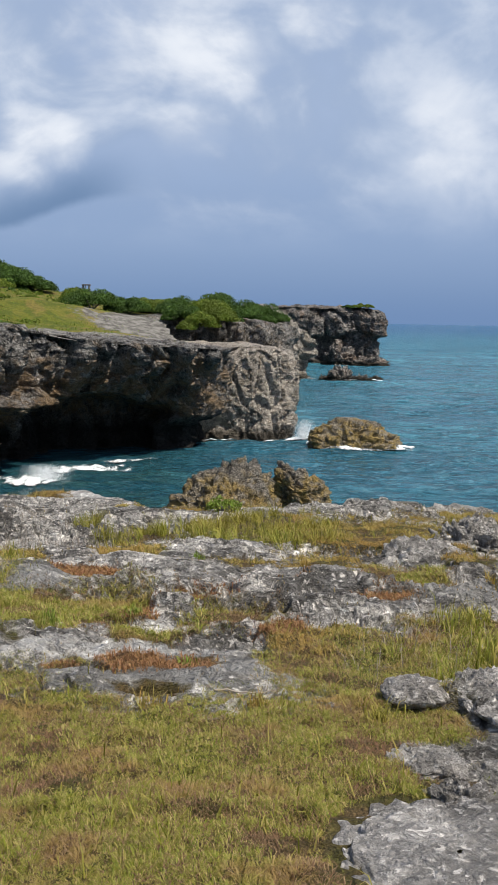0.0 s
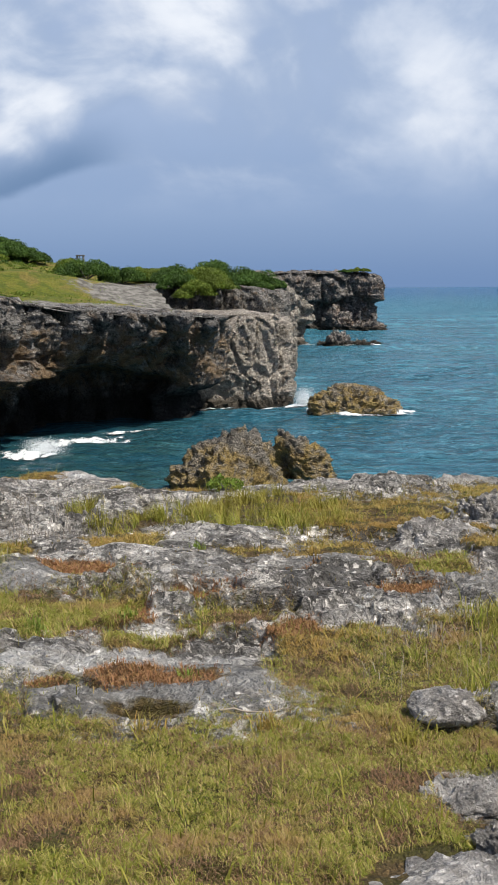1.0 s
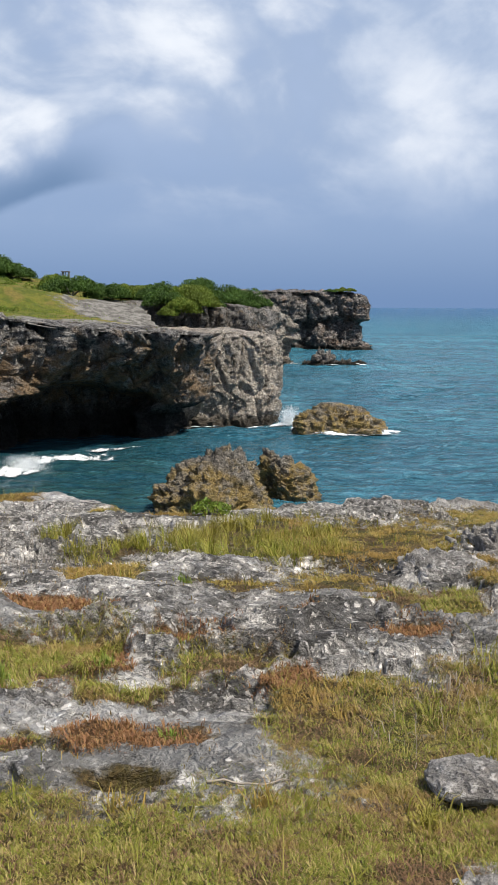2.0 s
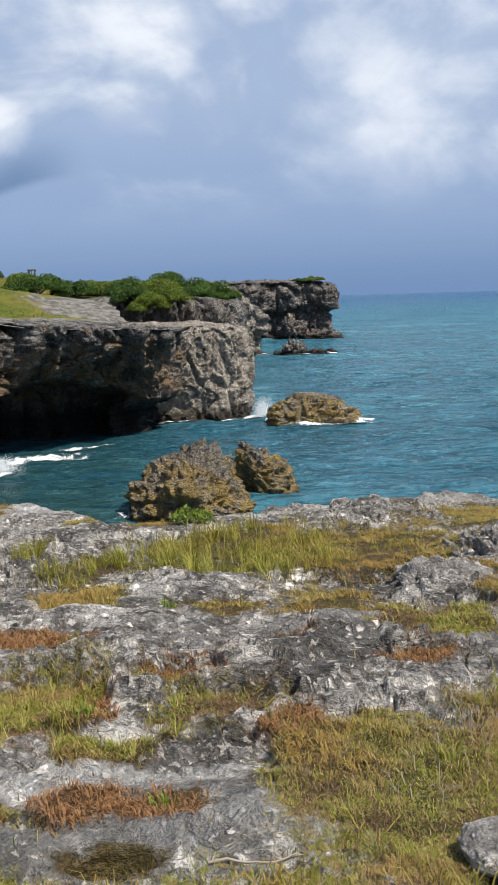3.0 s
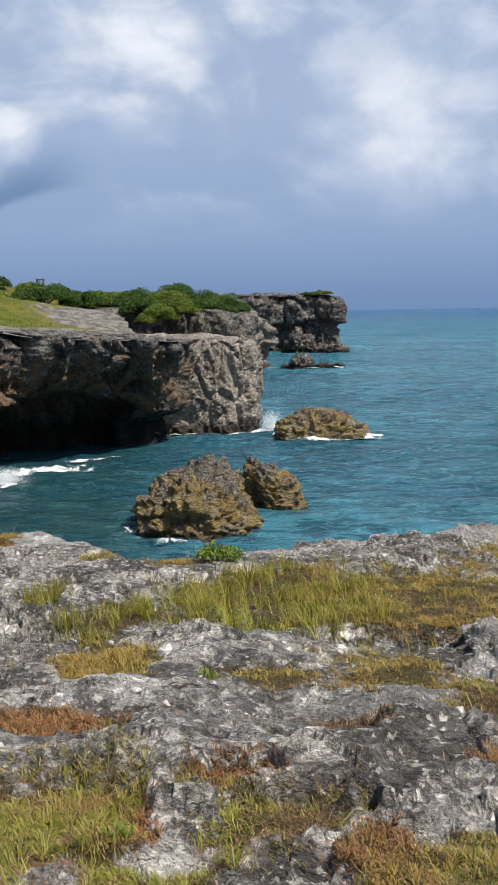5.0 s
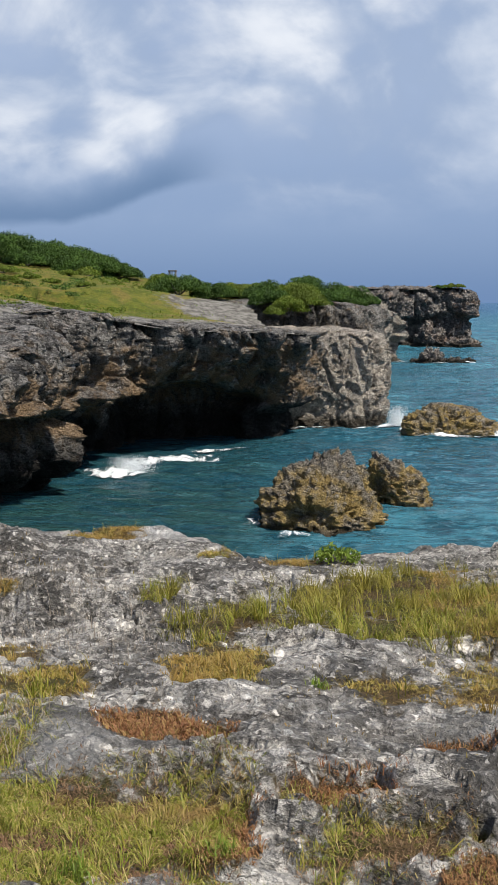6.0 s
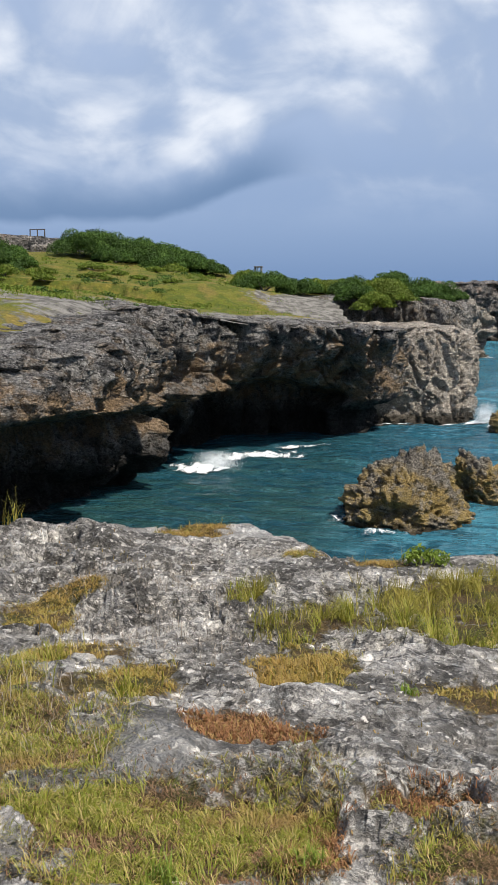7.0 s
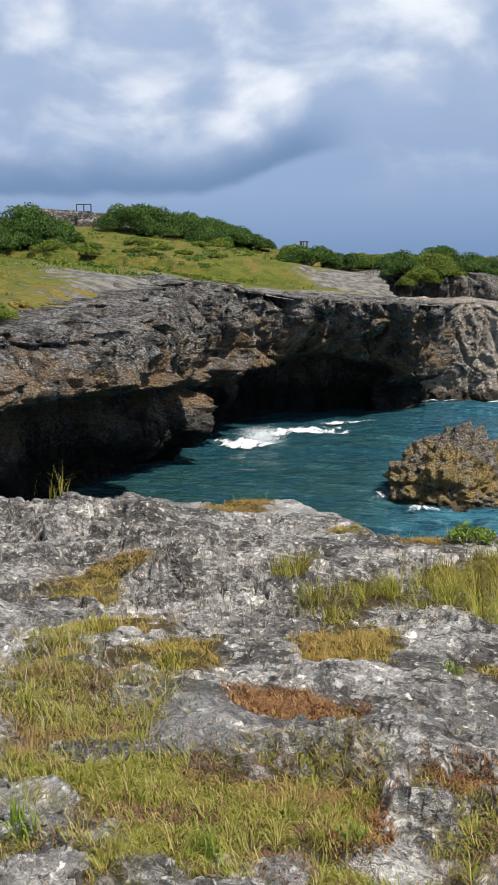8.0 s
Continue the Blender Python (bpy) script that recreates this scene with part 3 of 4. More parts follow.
def make_cliff(name, label, stations, mat, count, levels, rough=1.0, size=1.0, inland=6.0, seed=0, rise=0.10, grooves=(), ribs=0.35, lip=0.0, knobs=(), clefts=(), crumbs=1.0):
    """A cliff along its rim, the sea to the right. A station: x, y, height of the rim, how far the face bulges, the height at which it
    is undercut, the depth of that undercut, how far the foot stands out. knobs: x, y, z, reach along and up, how far out; clefts: x, y,
    width, depth, top and bottom."""
    line, s = spline(stations, count)
    x, y, rim, bulge, cut_z, cut, foot = line.T
    t = np.gradient(line[:, :2], axis=0)
    t /= np.hypot(t[:, 0], t[:, 1])[:, None]
    nx, ny = t[:, 1], -t[:, 0]
    k = 9
    nx, ny = (np.convolve(np.pad(a, k, "edge"), np.ones(2 * k + 1) / (2 * k + 1), "valid") for a in (nx, ny))
    top = levels // 5
    v = np.concatenate([np.linspace(-1, 0, top, endpoint=False), np.linspace(0, 1, levels - top)])
    verts = []
    bottom = SEA - 1.5
    brow = lip * smooth(-x, 2.5, 8.0) * (0.25 + 0.75 * smooth(y, 63, 57))
    for q in v:
        if q < 0:
            d, z = q * inland - size, rim + rise * inland * -q - 0.7 * float(smooth(-q, 0.55, 1.0)) + 0.0 * x
        else:
            z = rim + (bottom - rim) * q
            fall = np.clip((rim - z) / np.maximum(rim - cut_z, 0.1), 0, 1)
            d = np.where(bulge > 0, bulge * np.sin(fall * 1.9), bulge * fall)
            under = smooth(z, cut_z + 0.2, cut_z - 1.0)
            d = d - cut * under + foot * smooth(z, SEA + 1.8, SEA - 0.6)
            d = d - size * (1 - np.sqrt(smooth(rim - z, -0.2 * size, 1.2 * size)))
            d = d + brow * np.sqrt(smooth(rim - z, -0.1, 0.4 + 1.1 * lip))
        verts.append(np.column_stack([x + nx * d, y + ny * d, z]))
    p = np.stack(verts)
    flat = p.reshape(-1, 3)
    face = np.repeat(smooth(v, -0.25, 0.05), count)
    f = 1 / size
    a, b = worley(flat * (1, 1, 0.45), 0.42 * f, seed + 3)
    c, d2 = worley(flat * (1, 1, 0.8), 1.2 * f, seed + 4)
    relief = 1.2 * fbm(flat * (1, 1, 0.35), 0.12 * f, 3, seed) + 0.7 * (smooth(b - a, 0, 0.2) - 0.8) + 0.12 * (smooth(d2 - c, 0, 0.2) - 0.6)
    tall = flat * (1, 1, 0.30) + 0.5 * size * np.column_stack([vnoise(flat, 0.5 * f, seed + 51), vnoise(flat, 0.5 * f, seed + 52), vnoise(flat, 0.5 * f, seed + 53)])
    relief += 0.50 * chips(tall, 0.34 * f, seed + 61) + 0.26 * chips(tall, 0.85 * f, seed + 62) + crumbs * (0.14 * chips(flat, 2.0 * f, seed + 63) + 0.07 * chips(flat, 4.5 * f, seed + 64))
    relief += 0.25 * ridged(flat, 0.45 * f, 5, seed + 9, 0.66) + ribs * ridged(flat * (1, 1, 0.22), 0.30 * f, 3, seed + 15)
    for gx, gw, gd in grooves:
        relief -= gd / (size * rough) * np.exp(-(((flat[:, 0] - gx - 0.06 * np.sin(flat[:, 2] * 1.3)) / gw) ** 2)) * smooth(flat[:, 2], SEA + 2.5, SEA + 4)
    relief *= size * rough
    at_x, at_y = np.tile(x, len(v)), np.tile(y, len(v))
    bent = 0.24 * vnoise(flat, 0.6, seed + 71) + 0.12 * vnoise(flat, 1.7, seed + 73)
    for kx, ky, kz, along, high, out in knobs:
        r = np.hypot(np.hypot(at_x - kx, at_y - ky) / along, (flat[:, 2] - kz) / high) + bent
        relief += out * np.sqrt((1 - r**2).clip(0, 1)) * (1 + 1.4 * bent)
    for kx, ky, wide, deep, high, low in clefts:
        wander = 0.35 * np.sin(flat[:, 2] * 1.1 + kx) + 0.3 * vnoise(flat, 0.6, seed + 72)
        t = np.hypot(at_x - kx, at_y - ky) * np.sign(at_y - ky) + wander
        relief -= deep * np.exp(-((t / wide) ** 4)) * smooth(flat[:, 2], low - 0.6, low + 0.8) * smooth(flat[:, 2], high + 0.4, high - 0.2)
    N = np.tile(np.column_stack([nx, ny, np.zeros(count)]), (len(v), 1))
    flat = flat + N * (relief * face)[:, None]
    flat[:, 2] += (0.25 * rough * size * relief * (1 - face) * 0.5 + 0.12 * size * fbm(flat, 0.8 * f, 4, seed + 30))
    ob = sheet(name, flat, grid_faces(len(v), count)[:, ::-1], mat)
    return tagged(ob, label, "cliff", kind="structure")


COVE = [
    (-30, 20, -0.6, 0.4, -3.5, 2.0, 0), (-23, 33, -0.6, 0.4, -3.4, 3.0, 0), (-18.9, 42, -0.5, 0.5, -3.2, 4.5, 0), (-18.4, 48, 0.1, 0.3, -3.4, 4.4, 0),
    (-17.9, 56, 0.7, -0.2, -4.0, 4.0, 0), (-17.0, 63, 1.1, -1.3, -4.2, 2.8, 0), (-15.0, 70, 0.9, -1.9, -4.6, 4.2, 0), (-11.8, 76, 0.0, -3.6, -4.6, 5.0, 0),
    (-9.2, 78.2, -0.3, -4.8, -4.2, 4.6, 0), (-6.5, 80, -0.5, -5.0, -4.8, 4.6, 0), (-2.2, 82.5, -0.7, -4.4, -6.4, 3.6, 0), (-1.0, 88, -0.9, -1.5, -6.6, 3.0, 0), (-3.0, 95, -0.8, 0.0, -6.5, 1.5, 0),
]
COVE_KNOBS = [
    (-16.0, 66.6, -4.8, 2.6, 1.5, 2.2), (-14.5, 70.6, -4.9, 2.6, 1.4, 2.2), (-17.3, 60.2, -6.3, 3.2, 2.6, 3.2), (-16.9, 63.2, -7.2, 2.2, 2.6, 2.8), (-17.9, 56.0, -6.9, 2.6, 1.3, 1.6), (-13.0, 73.8, -6.2, 1.3, 2.4, 3.0),
    (-17.5, 58.5, -1.6, 3.0, 3.0, 0.9), (-16.0, 66.6, -1.4, 1.9, 2.6, 0.8), (-13.6, 73.0, -1.8, 1.9, 2.8, 1.0), (-18.2, 49.5, -2.2, 4.0, 2.2, 0.9),
]
COVE_CLEFTS = [
    (-17.1, 62.1, 1.0, 2.8, 2.0, -2.8), (-16.1, 66.2, 0.6, 1.4, 2.0, -3.5), (-14.4, 71.4, 0.9, 2.2, 1.2, -4.0), (-12.3, 75.2, 0.8, 2.0, 0.6, -4.2), (-18.1, 53.6, 0.8, 1.5, 1.0, -4.0),
    (-18.6, 45.5, 0.6, 1.2, 1.0, -3.0), (-9.0, 78.3, 0.5, 1.2, 0.0, -3.2), (-5.9, 80.4, 0.5, 1.2, 0.0, -4.2), (-3.4, 81.8, 0.4, 0.9, 0.0, -5.0),
]
SPUR = [
    (-7, 93.5, -0.9, 0.0, -8.0, 0.4, 0.6), (-3, 94.5, -1.0, 0.1, -8.0, 0.3, 0.9), (0.6, 96.0, -1.0, 0.2, -8.0, 0.3, 0.8), (3.5, 97.6, -1.1, 0.3, -8.2, 0.5, 0.4),
    (4.2, 101, -1.2, 0.0, -8.2, 0.6, 0.0), (3.6, 110, -1.2, 0, -8, 0.5, 0), (3, 125, -1, 0, -8, 0.5, 0),
]
TERRACE = [
    (-13, 99, 1.0, 0, -3, 0, 1.0), (-8, 101, 1.4, 0, -3, 0, 1.0), (-3.5, 103, 1.8, 0.2, -3, 0.3, 1.2), (0.5, 104.5, 1.6, 0.2, -3, 0.3, 1.5), (3.0, 108, 1.2, 0, -4, 0.4, 1.2),
    (3.6, 116, 1.2, 0, -5, 0.5, 0.4), (2.5, 130, 1.8, 0, -5, 0.5, 0), (0, 150, 2.5, 0, -5, 0.5, 0),
]
MIDDLE = [
    (-12, 178, 3.2, 0, -4, 0, 0), (2, 186, 3.4, 0, -4, 0, 0.5), (6.6, 190, 2.6, 0.3, -4, 0.5, 1.0), (9.2, 195, 0.2, 0.8, -4.5, 1.5, 1.5), (11.0, 200, -1.8, 0.8, -5, 1.5, 1.0),
    (10.2, 210, -0.5, 0, -5, 1, 0), (7, 235, 2.5, 0, -5, 1, 0),
]
POINT = [
    (2, 262, 5.0, 0, -3, 1, 0), (12, 266, 5.0, 0.4, -2, 1, 0), (21, 268, 5.0, 0.5, -2, 2.0, 2.0), (29, 269, 5.0, 0.5, -1, 2.0, 1.5), (34.0, 271, 4.9, 0.4, -2, 1.5, 2.5),
    (35.6, 278, 4.6, 0.4, -2.5, 2.0, 1.5), (34, 295, 4.5, 0, -3, 2.0, 1.0), (28, 330, 4.5, 0, -3, 1, 0),
]
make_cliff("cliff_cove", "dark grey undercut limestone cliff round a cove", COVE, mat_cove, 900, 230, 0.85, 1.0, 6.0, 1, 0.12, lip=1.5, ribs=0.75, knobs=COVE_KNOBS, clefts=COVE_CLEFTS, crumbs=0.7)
make_cliff("cliff_spur", "pale sunlit limestone cliff with a vertical crack", SPUR, mat_pale, 420, 130, 0.75, 0.9, 7.0, 40, 0.10, [(3.35, 0.20, 1.8)], 0.10)
make_cliff("cliff_terrace", "rough grey limestone terrace below the bushes", TERRACE, mat_cliff, 360, 90, 0.9, 1.0, 6.0, 80, 0.10)
make_cliff("cliff_middle", "pale weathered sea cliff behind the spur", MIDDLE, mat_pale, 300, 100, 0.9, 1.8, 14.0, 120, 0.03)
make_cliff("cliff_point", "distant flat-topped limestone point with stained faces", POINT, mat_far, 420, 110, 0.9, 2.4, 25.0, 160, 0.01)

RIM = [r[:3] for r in COVE[:-1]] + [(-5, 95, -0.6), (-7, 99, 0.8)] + [r[:3] for r in TERRACE[1:]] + [(-6, 165, 2.5)] + [r[:3] for r in MIDDLE[1:]] + [(4, 255, 4.5)] + [r[:3] for r in POINT[1:]]


def make_headland():
    """The grassy land behind the rims, rising to a hill."""
    rim = np.array(RIM, float)
    rows = np.concatenate([np.linspace(18, 60, 60), np.geomspace(60.5, 340, 230)])
    u = np.concatenate([np.linspace(-2.5, -0.80, 24, endpoint=False), np.linspace(-0.80, 0.16, 270)])
    v, w = np.meshgrid(rows, u, indexing="ij")
    xy = np.column_stack([(w * v).ravel(), v.ravel()])
    dist, height = np.full(len(xy), 1e9), np.zeros(len(xy))
    inside = np.zeros(len(xy), bool)
    ring = np.vstack([rim[:, :2], [(28, 400), (-2000, 400), (-2000, 10)]])
    for a, b in zip(ring, np.roll(ring, -1, 0)):
        hit = ((a[1] > xy[:, 1]) != (b[1] > xy[:, 1])) & (xy[:, 0] < (b[0] - a[0]) * (xy[:, 1] - a[1]) / (b[1] - a[1] + 1e-12) + a[0])
        inside ^= hit
    for a, b in zip(rim[:-1], rim[1:]):
        ab = b[:2] - a[:2]
        t = np.clip(((xy - a[:2]) @ ab) / (ab @ ab), 0, 1)
        d = np.hypot(*(xy - a[:2] - t[:, None] * ab).T)
        near = d < dist
        dist = np.where(near, d, dist)
        height = np.where(near, a[2] + t * (b[2] - a[2]), height)
    x, y = xy.T
    p = np.column_stack([xy, 0 * x])
    near_rise = 0.11 * (1 - smooth(y, 130, 165))
    z = height - 0.25 + near_rise * np.minimum(dist, 12) + 0.02 * np.minimum(dist, 40) + 0.25 * fbm(p, 0.12, 4, 201)
    z += 4.4 * smooth(-x - 0.10 * y, 2, 30) * smooth(y, 84, 130) * (1 - 0.5 * smooth(y, 150, 260))
    z += 0.42 * (1 - smooth(y, 58, 72)) * smooth(dist, 1.0, 3.5)
    bare = 1 - smooth(dist + 3.0 * vnoise(p, 0.22, 205), 3.0, 12.0) * 1.0
    bare = bare * smooth(y, 40, 66)
    faces = grid_faces(len(rows), len(u))
    keep = (inside & (dist > 0.8))[faces].all(1)
    ob = sheet("headland", np.column_stack([xy, z]), faces[keep], mat_turf, True, {"bare": bare})
    tagged(ob, "green and dry grass slope behind the cliffs", "grassland", kind="structure")
    return xy[inside], z[inside]


HEAD_XY, HEAD_Z = make_headland()


def head_z(x, y):
    d = (HEAD_XY[:, 0] - x) ** 2 + (HEAD_XY[:, 1] - y) ** 2
    return float(HEAD_Z[d.argmin()])


# ---- rocks in the water and on land ----
def rock_mesh(name, place, size, mat, steps=110, seed=0, lumps=0.30, pits=0.10, base=-0.25, flat_top=0.0, lean=(0, 0), detail=1.0, peaks=(), dents=()):
    """A boulder or stack: a ball of the given half sizes, cut, lumpy and pitted."""
    th, ph = np.meshgrid(np.linspace(0, 2 * np.pi, steps, endpoint=False), np.linspace(0.02, np.pi * 0.78, int(steps * 0.6)), indexing="xy")
    d = np.stack([np.sin(ph) * np.cos(th), np.sin(ph) * np.sin(th), np.cos(ph)], -1).reshape(-1, 3)
    size = np.asarray(size, float)
    boxy = np.maximum(np.abs(d[:, 0]), np.abs(d[:, 1])) * 0.35 + 0.65 * np.hypot(d[:, 0], d[:, 1]) + 1e-6
    v = d * (1 + lumps * fbm(d + seed * 7.31, 1.3, 3, seed))[:, None]
    v[:, :2] *= (np.hypot(d[:, 0], d[:, 1]) / boxy)[:, None]
    unit = float(size.mean())
    q = v * size / unit + seed * 7.31
    out = d / size
    out /= np.linalg.norm(out, axis=1)[:, None]
    a, b = worley(q, 2.2 * detail, seed + 2)
    c, e = worley(q, 5.5 * detail, seed + 3)
    rough = 1.5 * (smooth(b - a, 0, 0.4) - 0.6) + 0.6 * (smooth(e - c, 0, 0.35) - 0.6) + 0.9 * (ridged(q, 2.4 * detail, 5, seed + 5, 0.6) - 0.4)
    rough += 1.3 * chips(q, 1.5 * detail, seed + 6, 0.6) + 0.7 * chips(q, 3.8 * detail, seed + 8) + 0.4 * chips(q, 8.5 * detail, seed + 9) + 0.35 * (ridged(q, 9.0 * detail, 3, seed + 7, 0.6) - 0.4)
    v = v + out * (pits * rough)[:, None] * unit / size
    if flat_top:
        v[:, 2] = np.where(v[:, 2] > flat_top, flat_top + 0.25 * (v[:, 2] - flat_top), v[:, 2])
    v = v * size
    for px, py, reach, lift in peaks:
        v[:, 2] += lift * np.exp(-((v[:, 0] - px) ** 2 + (v[:, 1] - py) ** 2) / reach**2) * smooth(v[:, 2], -0.2 * size[2], 0.4 * size[2])
    for px, py, pz, reach, deep in dents:
        v -= out * (deep * np.exp(-((v[:, 0] - px) ** 2 + (v[:, 1] - py) ** 2 + (v[:, 2] - pz) ** 2) / reach**2))[:, None]
    v[:, 0] += lean[0] * v[:, 2]
    v[:, 1] += lean[1] * v[:, 2]
    v[:, 2] = np.maximum(v[:, 2], base * size[2])
    ob = sheet(name, v, grid_faces(int(steps * 0.6), steps, True)[:, ::-1], mat)
    ob.location = place
    return ob


def stack_rock(place, size, label, seed, **more):
    return tagged(rock_mesh("sea_rock", place, size, mat_stack if place[1] < 120 else mat_far, 200 if place[1] < 120 else 70, seed, **more), label, "rock", "rocks in the sea")


stack_rock((-0.9, 55.3, SEA), (3.0, 2.9, 2.4), "craggy ochre and grey limestone rock standing in the cove", 5, lumps=0.16, pits=0.075, base=-0.4, detail=1.2, peaks=[(1.0, 0.6, 1.7, 0.9), (-1.7, 0.2, 0.8, 0.4)], dents=[(-0.4, -2.9, 0.7, 0.8, 0.5), (2.0, -2.0, 1.0, 0.6, 0.3)])
stack_rock((2.9, 60.0, SEA), (2.0, 1.8, 2.5), "craggy ochre rock with a shaded hollow side", 12, lumps=0.12, pits=0.065, base=-0.4, detail=1.2, lean=(-0.16, 0), dents=[(-1.4, -1.2, 0.8, 1.2, 1.5)])
stack_rock((9.3, 91.5, SEA), (3.8, 3.2, 2.5), "low broad ochre rock ringed by surf", 24, lumps=0.12, pits=0.065, base=-0.4, detail=1.2, flat_top=0.8, peaks=[(-1.2, 0, 2.4, 0.5)])
stack_rock((17.2, 191.5, SEA), (2.2, 1.8, 2.7), "small pointed ochre rock beyond the spur", 31, lumps=0.3, pits=0.12)
stack_rock((14.6, 193, SEA), (1.4, 1.2, 0.8), "low dark wave-washed rock", 33, lumps=0.3, pits=0.12)
stack_rock((20.6, 193, SEA), (2.4, 1.4, 0.9), "low dark wave-washed rock", 35, lumps=0.4, pits=0.12)
stack_rock((24.0, 196, SEA), (1.2, 1.0, 0.6), "low dark wave-washed rock", 37, lumps=0.4, pits=0.12)
stack_rock((23.5, 264, SEA), (4.2, 3.5, 4.6), "bulky brown rock at the foot of the point", 39, lumps=0.3, pits=0.14)
stack_rock((30.5, 262, SEA), (4.2, 3.2, 2.6), "low brown rock at the foot of the point", 41, lumps=0.35, pits=0.14)


def land_rock(x, y, size, seed, label, turn=0.0, sink=0.3, **more):
    z = float(ground_height(np.array([[x, y]]))[0][0])
    ob = rock_mesh("limestone_rock", (x, y, z - sink * size[2]), size, mat_boulder, 100, seed, base=-0.5, **more)
    ob.rotation_euler = (0, 0, radians(turn))
    return tagged(ob, label, "rock", "loose and embedded rocks")


# ---- foam ----
def foam(label, blobs, seed, step=0.15, thick=0.03, strength=1.0):
    """Ragged white water on the waves; blobs: x, y and half sizes."""
    b = np.array(blobs, float)
    lo, hi = (b[:, :2] - b[:, 2:4] * 1.3).min(0), (b[:, :2] + b[:, 2:4] * 1.3).max(0)
    xs, ys = np.arange(lo[0], hi[0], step), np.arange(lo[1], hi[1], step * 2)
    v, w = np.meshgrid(ys, xs, indexing="ij")
    p = np.column_stack([w.ravel(), v.ravel(), np.zeros(w.size)])
    best = np.full(len(p), 9.0)
    for x, y, rx, ry in b[:, :4]:
        best = np.minimum(best, np.hypot((p[:, 0] - x) / rx, (p[:, 1] - y) / ry))
    amount = strength * (1.25 - best).clip(0, 1) + 0.18 * fbm(p, 0.8, 3, seed)
    p[:, 2] = SEA + wave(p) + thick + 0.16 * amount.clip(0, 1) * (0.5 + 0.5 * vnoise(p, 1.5, seed))
    faces = grid_faces(len(ys), len(xs))
    keep = (best < 1.25)[faces].all(1)
    ob = sheet("foam", p, faces[keep], mat_foam, True, {"amount": amount})
    return tagged(ob, label, "foam", kind="stuff")


foam("white surf along the foot of the spur", [(-2.6, 93.0, 2.2, 0.9), (1.5, 94.6, 2.0, 0.6), (4.6, 95.6, 1.5, 1.6), (5.8, 96.8, 0.9, 2.6)], 301)
foam("white surf round the broad rock", [(8.6, 88.4, 3.2, 0.9), (12.0, 88.8, 2.6, 1.0), (13.9, 90.2, 1.6, 1.4), (6.2, 92.5, 1.0, 2.6)], 302)
foam("white surf breaking in the cove", [(-14.4, 68.5, 2.2, 2.0), (-11.5, 76.5, 3.2, 1.5), (-9.5, 80.5, 2.6, 1.0), (-13.2, 73.0, 1.4, 1.4)], 303, strength=0.9)
foam("thin foam round the cove rocks", [(-4.3, 54.2, 0.7, 1.8), (1.6, 55.5, 1.6, 0.8), (4.9, 59.2, 0.9, 1.6), (-2.0, 51.8, 1.5, 0.5)], 304, 0.12, 0.03, 0.6)
foam("white surf round the far rocks", [(11.6, 195, 1.6, 2.5), (18.0, 188.5, 3.2, 1.5), (24.0, 192.5, 3.4, 1.2), (30, 260, 4.0, 1.6)], 305, 0.3)


def spray(x, y, wide, high, count, seed):
    """Droplets thrown up by a breaking wave."""
    r = np.random.default_rng(seed)
    h = high * r.beta(1.0, 2.2, count)
    c = np.column_stack([r.normal(x, wide * 0.45, count), r.normal(y, wide * 0.5, count), SEA + 0.1 + h])
    c[:, 0] += 0.25 * h * r.normal(0, 1, count)
    s = 0.026 * r.uniform(0.4, 1.3, count)[:, None]
    a = r.normal(0, 1, (count, 3))
    a /= np.linalg.norm(a, axis=1)[:, None]
    b = np.cross(a, r.normal(0, 1, (count, 3)))
    b /= np.linalg.norm(b, axis=1)[:, None]
    n3 = np.cross(a, b)
    v = np.stack([c + a * s, c + b * s, c - (a + b) * s * 0.7, c + n3 * s], 1).reshape(-1, 3)
    f = (np.arange(count)[:, None, None] * 4 + np.array([(0, 1, 3), (1, 2, 3), (2, 0, 3), (0, 2, 1)])).reshape(-1, 3)
    return tagged(sheet("sea_spray", v, f, mat_drops, False), "white spray thrown up where the swell breaks", "spray", kind="stuff")


mat_drops, n = material("white_water")
surface(n, n.mix(n.noise(n.place(), 4), (0.78, 0.83, 0.85), (0.90, 0.92, 0.93)), 0.7)
spray(5.3, 95.6, 0.8, 1.9, 6000, 61)
spray(-13.6, 69.5, 1.3, 1.0, 5000, 62)


